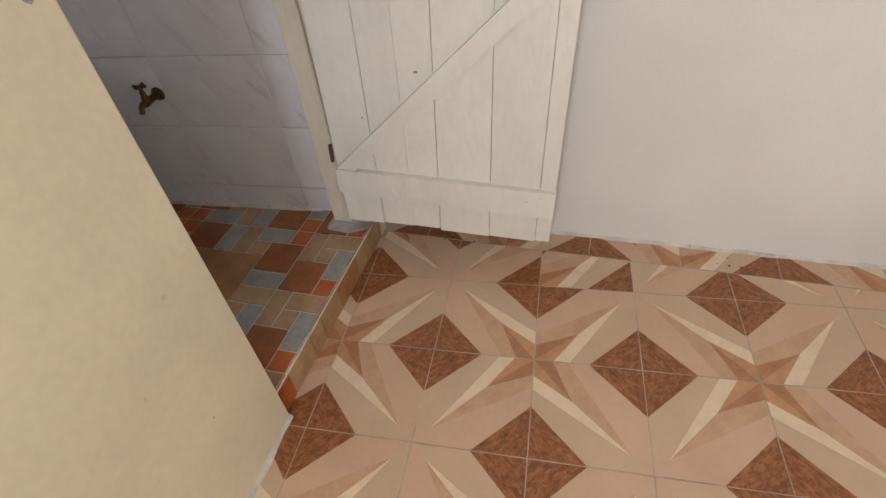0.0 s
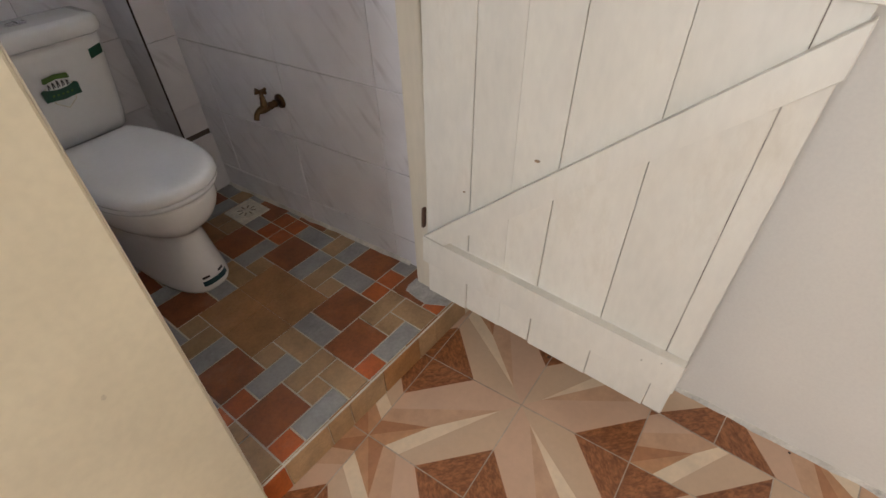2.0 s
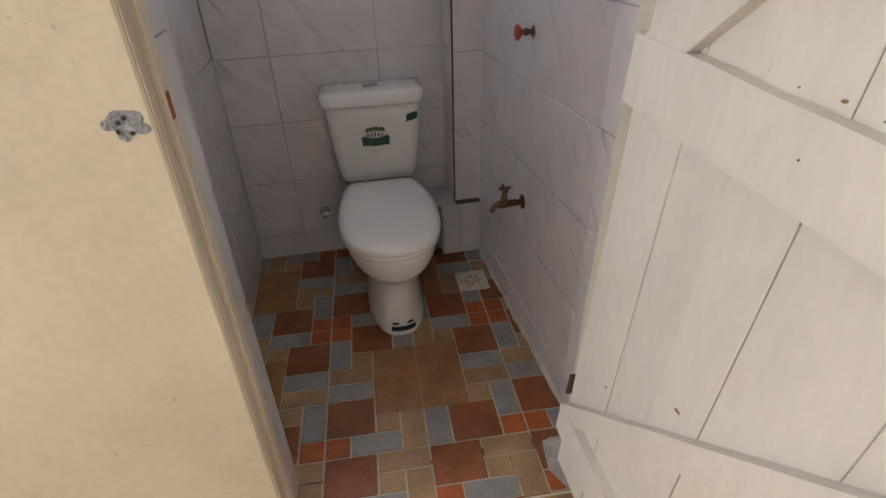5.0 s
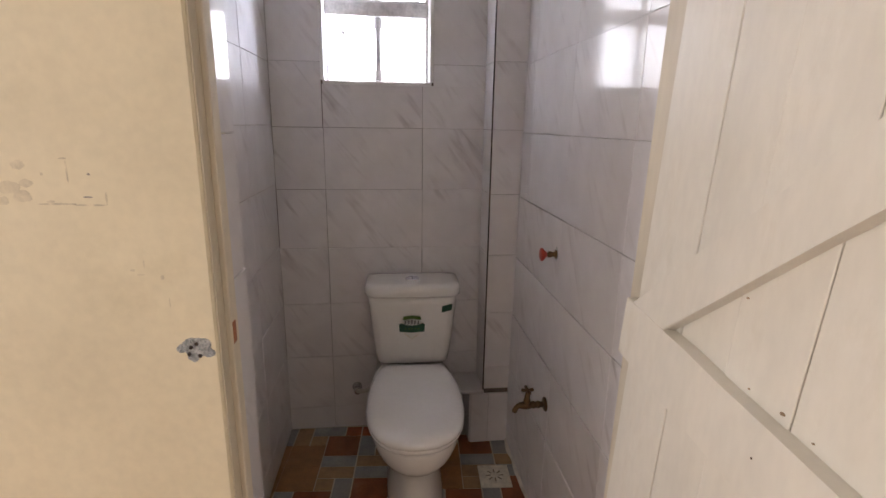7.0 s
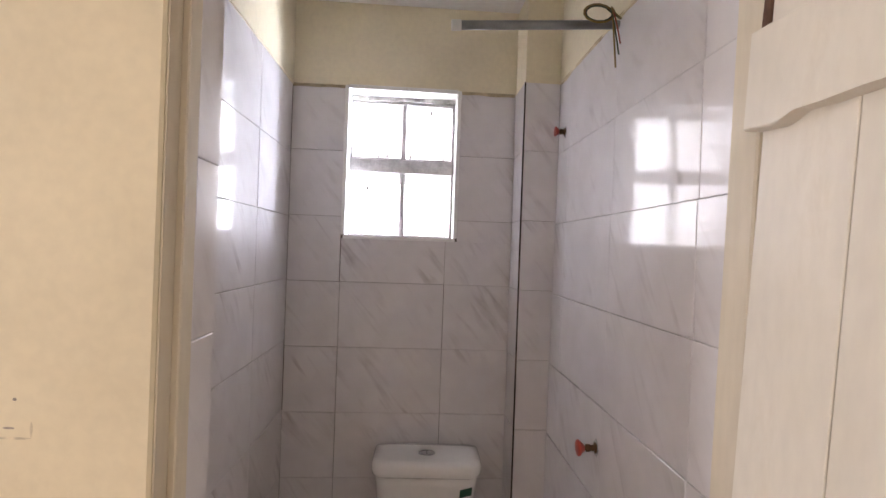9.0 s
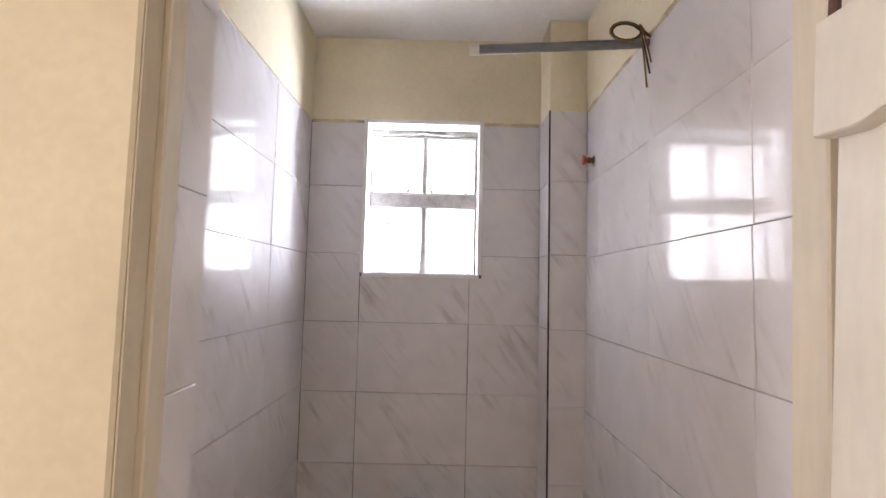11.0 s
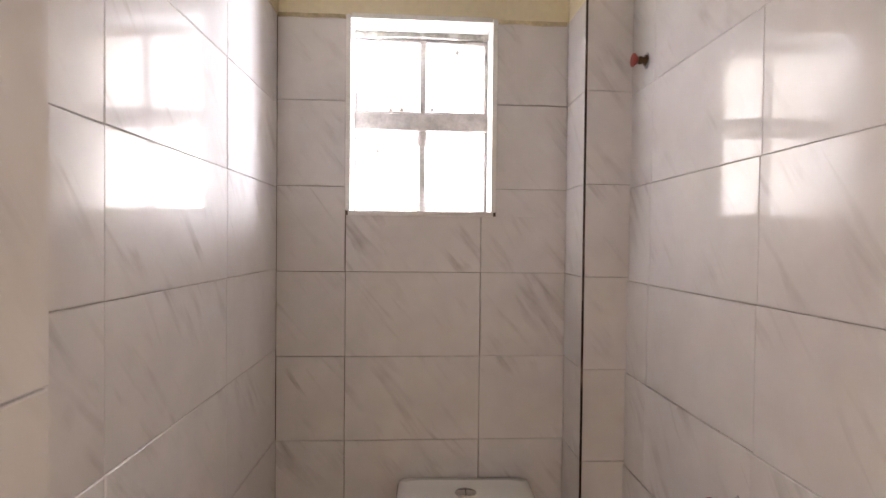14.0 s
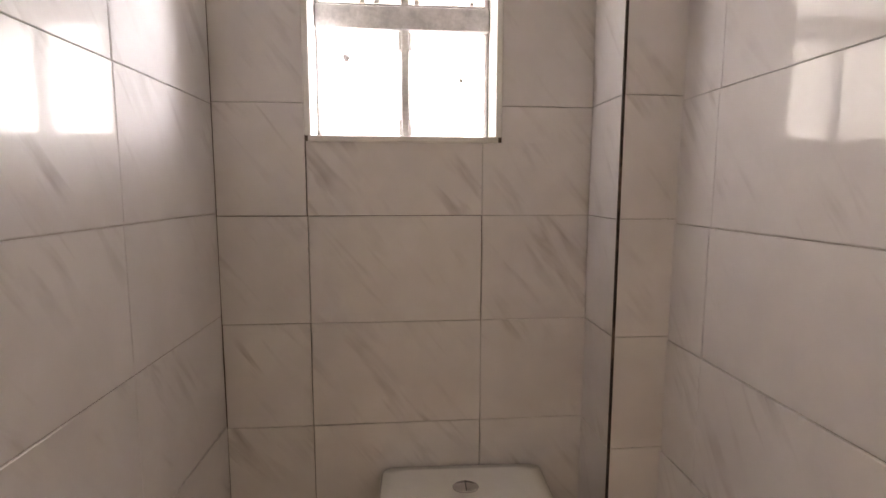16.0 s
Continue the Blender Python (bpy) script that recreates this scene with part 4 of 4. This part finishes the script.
for a, c, r in ((-0.16, 0.62, 0.004), (-0.30, 0.50, 0.004), (-0.22, 0.30, 0.003), (-0.115, 1.25, 0.003), (-0.38, 0.80, 0.004)):
    wall_mark("chip", blob_outline(a, c, r, r * 1.3, 8, a * 50), 0.0004, M_SCUFF, "small chip in the paint")

# ---- tiles of the walls ----
tile_cache = {}


def tile_mesh(w, h, mat, thick=0.007, bev=0.0012):
    key = (round(w, 4), round(h, 4), mat.name)
    if key not in tile_cache:
        bm = bmesh.new()
        a = [(-w / 2, -h / 2), (w / 2, -h / 2), (w / 2, h / 2), (-w / 2, h / 2)]
        f = [bm.verts.new((x - math.copysign(bev, x), 0, z - math.copysign(bev, z))) for x, z in a]
        g = [bm.verts.new((x, bev, z)) for x, z in a]
        k = [bm.verts.new((x, thick, z)) for x, z in a]
        bm.faces.new(f)
        for p, q in ((f, g), (g, k)):
            for i in range(4):
                bm.faces.new((p[i], q[i], q[(i + 1) % 4], p[(i + 1) % 4]))
        bmesh.ops.recalc_face_normals(bm, faces=bm.faces[:])
        if f[0].link_faces[0].normal.length and bm.faces[:][0].normal.y > 0:
            bmesh.ops.reverse_faces(bm, faces=bm.faces[:])
        me = bpy.data.meshes.new("tile")
        bm.to_mesh(me)
        bm.free()
        me.materials.append(mat)
        tile_cache[key] = me
    return tile_cache[key]


tilt_rng = random.Random(4)


def lay_tile(parent, origin, along, u0, u1, z0, z1):
    """One tile on a wall: origin and horizontal direction of the wall; its face looks to the left of that direction turned by -90 degrees."""
    if u1 - u0 < 0.012 or z1 - z0 < 0.012:
        return
    gu, gz = (tilt_rng.choice((0.0007, 0.0012, 0.0017, 0.0024)) for _ in range(2))
    ob = new("tile", tile_mesh(u1 - u0 - gu, z1 - z0 - gz, M_TILE))
    d = Vector((along[0], along[1], 0)).normalized()
    back = Vector((-d.y, d.x, 0))
    o = Vector(origin) + d * ((u0 + u1) / 2)
    m = Matrix(((d.x, back.x, 0, o.x), (d.y, back.y, 0, o.y), (0, 0, 1, (z0 + z1) / 2), (0, 0, 0, 1)))
    m = m @ pose(0, tilt_rng.uniform(-0.0006, 0.0006), 0, tilt_rng.uniform(-0.18, 0.18), 0, tilt_rng.uniform(-0.18, 0.18))
    ob.matrix_world = m
    ob.parent = parent
    return ob


courses = [(FLOOR, ROW0)] + [(ROW0 + ROW * i, ROW0 + ROW * (i + 1)) for i in range(8)]
courses[-1] = (courses[-1][0], TILED)
# back wall, round the window
for z0_, z1_ in courses:
    for a, b_ in ((XL, 0.0), (0.0, 0.402), (0.402, BX0 + 0.004)):
        if z1_ <= WIN[2] + 0.001:
            lay_tile(wall_back, (0, 0, 0), (1, 0), a, b_, z0_, z1_)
        elif a < 0:
            lay_tile(wall_back, (0, 0, 0), (1, 0), a, min(b_, WIN[0] - 0.012), z0_, z1_)
        elif b_ > WIN[1]:
            low = WIN[2] - 0.010 if z0_ < WIN[2] else z0_
            lay_tile(wall_back, (0, 0, 0), (1, 0), WIN[1] + 0.012, b_, low - (0.003 if low > z0_ else 0.0), z1_)
            if low > z0_:
                lay_tile(wall_back, (0, 0, 0), (1, 0), a, b_, z0_, low)
        elif z0_ < WIN[2]:
            lay_tile(wall_back, (0, 0, 0), (1, 0), a, b_, z0_, WIN[2] - 0.010)
# side walls


def left_joint(z):
    """The courses of this wall grow narrower towards the top."""
    return z if z >= TILED or z <= FLOOR else z + 0.007 - (0.012 if z > 1.6 else 0.0) - (0.007 if z > 1.9 else 0.0) + (0.014 if 1.1 < z < 1.3 else 0.0)


for z0_, z1_ in courses:
    for a, b_ in ((0.0, 0.374), (0.374, 0.802), (0.802, 1.21)):
        lay_tile(wall_left, (XL, 0, 0), (SKEW_L, 1), -b_, -a, left_joint(z0_), left_joint(z1_))
    for a, b_ in ((0.0, 0.290), (0.290, 0.693), (0.693, 1.097), (1.097, 1.24)):
        lay_tile(wall_right, (XR + PLUMB * ((z0_ + z1_) / 2 - 1.4), 0, 0), (-SKEW_R, -1), a, b_, z0_ - 0.009, z1_ - 0.009 if z1_ < TILED else z1_)
# pipe box
for z0_, z1_ in courses:
    if z1_ > 0.36:
        zz = max(z0_, 0.362)
        lay_tile(pipe_box, (BX0, BY, 0), (1, 0), 0.003, XR - BX0 + 0.004, zz, z1_)
        lay_tile(pipe_box, (BX0, 0, 0), (0, -1), 0.002, -BY - 0.002, zz, z1_)
lay_tile(pipe_box, (0.606, BY - 0.010, 0), (1, 0), 0.0, 0.078, FLOOR, 0.345)
lay_tile(pipe_box, (0.606, BY - 0.010, 0), (1, 0), 0.078, 0.166, FLOOR, 0.345)
lay_tile(pipe_box, (0.600, 0, 0), (0, -1), 0.0, -BY + 0.004, FLOOR, 0.345)
# tiled reveals of the doorway


for z0_, z1_ in courses[:-1] + [(courses[-1][0], HEAD)]:
    lay_tile(door_frame, (JX0 + 0.009, 0.002, 0), (0, 1), -1.262, -1.181, z0_, z1_)

# ---- pieces of the toilet floor ----
UNIT = 0.0730
GR = Matrix.Translation((0.3525, -0.881, FLOOR)) @ Matrix.Rotation(radians(-4.4), 4, "Z")
PRINT = [(0, 0, 2, 2, M_TAN), (2, 0, 2, 1, M_BEIGE), (2, 1, 1, 1, M_BEIGE), (3, 1, 1, 2, M_GREY), (0, 2, 1, 2, M_GREY), (1, 2, 2, 2, M_RED), (3, 3, 1, 1, M_ORANGE)]
PRINT2 = [(0, 0, 2, 2, M_RED), (2, 0, 2, 1, M_BEIGE), (2, 1, 1, 1, M_BEIGE), (3, 1, 1, 2, M_BEIGE), (0, 2, 1, 1, M_ORANGE), (1, 2, 2, 1, M_GREY), (0, 3, 2, 1, M_BEIGE), (2, 3, 2, 1, M_TAN)]


def flat_piece(parent, outline, mat, m, name="tile", thick=0.006, bev=0.0012):
    """A floor piece: a convex outline, its edges eased."""
    n_ = len(outline)
    c = sum((Vector(p) for p in outline), Vector((0, 0))) / n_
    bm = bmesh.new()
    top = [bm.verts.new((*(Vector(p) + (c - Vector(p)).normalized() * bev * 1.4), 0)) for p in outline]
    mid = [bm.verts.new((*p, -bev * 0.6)) for p in outline]
    low = [bm.verts.new((*p, -thick)) for p in outline]
    bm.faces.new(top)
    for p, q in ((top, mid), (mid, low)):
        for i in range(n_):
            bm.faces.new((p[i], p[(i + 1) % n_], q[(i + 1) % n_], q[i]))
    ob = part(name, bm, mat, parent)
    ob.matrix_world = m
    return ob


def clip(poly, a, b, c):
    """Keeps the part of a convex outline where a x + b y <= c."""
    out = []
    for p, q in zip(poly, poly[1:] + poly[:1]):
        dp, dq = a * p[0] + b * p[1] - c, a * q[0] + b * q[1] - c
        if dp <= 0:
            out.append(p)
        if dp * dq < 0:
            f = dp / (dp - dq)
            out.append((p[0] + (q[0] - p[0]) * f, p[1] + (q[1] - p[1]) * f))
    return out


def area_of(poly):
    return 0.5 * abs(sum(p[0] * q[1] - q[0] * p[1] for p, q in zip(poly, poly[1:] + poly[:1]))) if len(poly) > 2 else 0


GI = GR.inverted()


def plane2(p, nrm):
    """A half-plane of the plan in the floor grid's own axes."""
    q = GI @ Vector((*p, FLOOR))
    d = GI.to_3x3() @ Vector((*nrm, 0))
    return d.x, d.y, d.x * q.x + d.y * q.y


EDGES = [plane2((XL, 0), (-1, SKEW_L)), plane2((XR - 0.014, 0), (1, -SKEW_R)), plane2((0, 0), (0, 1)), plane2((0, -1.326), (-0.080, -1))]
grout = 0.0027


def course(k):
    """The rows of pieces grow narrower towards the doorway."""
    return 0.975 * k if k > 0 else 0.945 * k if k > -4 else -3.78 + 0.87 * (k + 4)


for i in range(-3, 3):
    for j in range(-3, 3):
        # the joints meet four by four: tan corners and orange corners by turns
        tx, ty = (i + 1) // 2 * 2, (j + 1) // 2 * 2
        sx, sy = (1 if i >= tx else -1), (1 if j >= ty else -1)
        table = PRINT
        if j == -2:
            table = PRINT2
        for p, q, w, h, mat in table:
            if table is PRINT2:
                r = (i * 4 + p, -4 - q - h, w, h)
            elif (sx, sy) == (1, -1):
                r = (tx * 4 + p, ty * 4 - q - h, w, h)
            elif (sx, sy) == (1, 1):
                r = (tx * 4 + q, ty * 4 + p, h, w)
            elif (sx, sy) == (-1, 1):
                r = (tx * 4 - p - w, ty * 4 + q, w, h)
            else:
                r = (tx * 4 - q - h, ty * 4 - p - w, h, w)
            gx = grout * (1.0 if mat is not M_TAN else 0.25)
            x0_, y0_, x1_, y1_ = r[0] * UNIT + gx, course(r[1]) * UNIT + gx, (r[0] + r[2]) * UNIT - gx, course(r[1] + r[3]) * UNIT - gx
            poly = [(x0_, y0_), (x1_, y0_), (x1_, y1_), (x0_, y1_)]
            for e in EDGES:
                poly = clip(poly, *e) if len(poly) > 2 else []
            if area_of(poly) > 2e-4:
                flat_piece(toilet_floor, poly, mat, GR)

# face of the step: a course of cut pieces
sx_ = -0.046
for w, mat in ((0.072, M_ORANGE), (0.135, M_BEIGE), (0.075, M_BEIGE), (0.125, M_BEIGE), (0.150, M_TAN), (0.075, M_BEIGE), (0.150, M_BEIGE)):
    bm = box(sx_ + 0.0015, sx_ + w - 0.0015, -1.3362, -1.3285, 0.006, FLOOR - 0.006, 0.001)
    for v in bm.verts:
        v.co.y -= 0.080 * v.co.x - 0.0065
    part("tile", bm, mat, step)
    sx_ += w
bm = box(-0.046, 0.78, -1.3362, -1.325, FLOOR - 0.006, FLOOR - 0.0005, 0.002)
for v in bm.verts:
    v.co.y -= 0.080 * v.co.x - 0.0065
part("edge_mortar", bm, M_FGROUT, step, "pale cement along the step's edge")

bm = prism([(0.645, -1.222), (0.668, -1.216), (0.706, -1.218), (0.712, -1.300), (0.708, -1.376), (0.680, -1.374), (0.655, -1.372), (0.640, -1.338), (0.628, -1.312), (0.634, -1.268)], FLOOR - 0.004, FLOOR + 0.0022)
part("cement_patch", bm, M_STEPCEM, step, "smeared pale cement at the foot of the jamb")
crumb_rng = random.Random(21)
bm = bmesh.new()
for cx_, cy_, n_, sp in ((0.735, -1.69, 7, 0.030), (0.775, -2.36, 8, 0.035), (0.700, -2.62, 7, 0.045)):
    for _ in range(n_):
        r_ = crumb_rng.uniform(0.0015, 0.005)
        o_ = Vector((cx_ + crumb_rng.gauss(0, sp * 0.4), cy_ + crumb_rng.gauss(0, sp), r_ * 0.3))
        made = bmesh.ops.create_icosphere(bm, subdivisions=1, radius=r_)["verts"]
        for v in made:
            v.co = Vector((v.co.x, v.co.y, v.co.z * 0.5)) * (1 + 0.4 * noise.noise(v.co * 300 + o_ * 50)) + o_
crumbs = part("crumbs", bm, M_CRUMB)
tagged(crumbs, "dark crumbs of mortar and dirt on the tiles", "debris", kind="stuff")

# ---- tiles of the hall floor ----
HT = 0.3015
HM = Matrix.Translation((0.228, -2.000, 0)) @ Matrix.Rotation(radians(-0.3), 4, "Z")
HMATS = [M_H_BASE, M_H_BASE2, M_H_CREAM, M_H_BROWN, M_H_LIGHT, M_H_DARK, M_HGROUT, M_H_ORANGE]
PT = dict(O=(0, 0), A=(0.185, 0), B=(0.335, 0), C=(0.52, 0), D=(1, 0), E=(1, 0.48), P=(1, 1), F=(0.48, 1), G=(0, 1), H=(0, 0.52), I=(0, 0.32), J=(0, 0.175), K=(0.42, 0.36), T=(0.87, 0.85))
SHAPES = [("CDE", 5), ("FGH", 5), ("ABTK", 2), ("OAK", 7), ("OKJ", 3), ("JKTI", 4), ("BCEPT", 0), ("ITPFH", 1)]


def hall_tile(cut=None):
    bm = bmesh.new()
    g = 0.0015 / HT
    vs = {k: bm.verts.new(((x * (1 - 2 * g) + g) * HT, (y * (1 - 2 * g) + g) * HT, 0)) for k, (x, y) in PT.items()}
    for names, mi in SHAPES:
        f = bm.faces.new([vs[k] for k in names])
        f.material_index = mi
    border = "OABCDEPFGHIJ"
    low = {k: bm.verts.new((vs[k].co.x, vs[k].co.y, -0.006)) for k in border}
    for k, m_ in zip(border, border[1:] + border[:1]):
        f = bm.faces.new((vs[k], low[k], low[m_], vs[m_]))
        f.material_index = 6
    if cut:
        a, b_, c = cut
        nv = Vector((a, b_, 0))
        bmesh.ops.bisect_plane(bm, geom=bm.verts[:] + bm.edges[:] + bm.faces[:], plane_co=nv.normalized() * (c / nv.length), plane_no=nv, clear_outer=True)
    me = bpy.data.meshes.new("tile")
    if not bm.faces:
        return None
    bm.normal_update()
    if sum(f.normal.z for f in bm.faces) < 0:
        bmesh.ops.reverse_faces(bm, faces=bm.faces[:])
    bm.to_mesh(me)
    bm.free()
    for m_ in HMATS:
        me.materials.append(m_)
    return me


full_tile = hall_tile()
# cut line beside the hall wall: (a, b, c) with a x + b y <= c in the plan
CUT = ((1.0, -0.103), 0.698 + 0.103 * 2.086)


def put_hall_tile(i, j, cut=None, shift=(0, 0)):
    """The tile whose corner nearest to a star vertex is that vertex; i, j count tiles from it."""
    odd_i, odd_j = i % 2, j % 2
    # star vertices at even, even; pale ones at odd, odd
    sx, sy = (i if not odd_i else i + 1), (j if not odd_j else j + 1)
    quad = (1 if sx == i else -1, 1 if sy == j else -1)
    e1, e2 = {(-1, 1): ((0, 1), (-1, 0)), (1, 1): ((1, 0), (0, 1)), (1, -1): ((0, -1), (1, 0)), (-1, -1): ((-1, 0), (0, -1))}[quad]
    if (i, j) == (1, -1):       # one tile was laid the wrong way round
        sx, sy, e1, e2 = 1, 0, (0, -1), (1, 0)
    m = HM @ Matrix(((e1[0], e2[0], 0, sx * HT + shift[0]), (e1[1], e2[1], 0, sy * HT + shift[1]), (0, 0, 1, 0), (0, 0, 0, 1)))
    me = full_tile
    if cut:
        mi = m.inverted()
        d = mi.to_3x3() @ Vector((cut[0][0], cut[0][1], 0))
        o = mi @ Vector((cut[1] / cut[0][0], 0, 0))
        me = hall_tile((d.x, d.y, d.dot(o)))
        if me is None:
            return
        if me.name and not me.polygons:
            return
    ob = new("tile", me)
    ob.matrix_world = m
    ob.parent = hall_floor
    return ob


for i in range(-8, 3):
    for j in range(-5, 3):
        near = i >= 1
        put_hall_tile(i, j, CUT if near else None)
# the last course at the wall, cut from other tiles
for j in range(-5, 3):
    m = Matrix.Translation((CUT[1] - 0.103 * 2.0 + 0.002, -2.0, 0)) @ Matrix.Rotation(radians(-5.9), 4, "Z") @ Matrix.Translation((0, (j + 0.45) * HT, 0))
    m = m @ (Matrix(((0, 1, 0, 0), (-1, 0, 0, HT), (0, 0, 1, 0), (0, 0, 0, 1))) if j % 2 else Matrix.Identity(4))
    ob = new("tile", full_tile)
    ob.matrix_world = m
    ob.parent = hall_floor
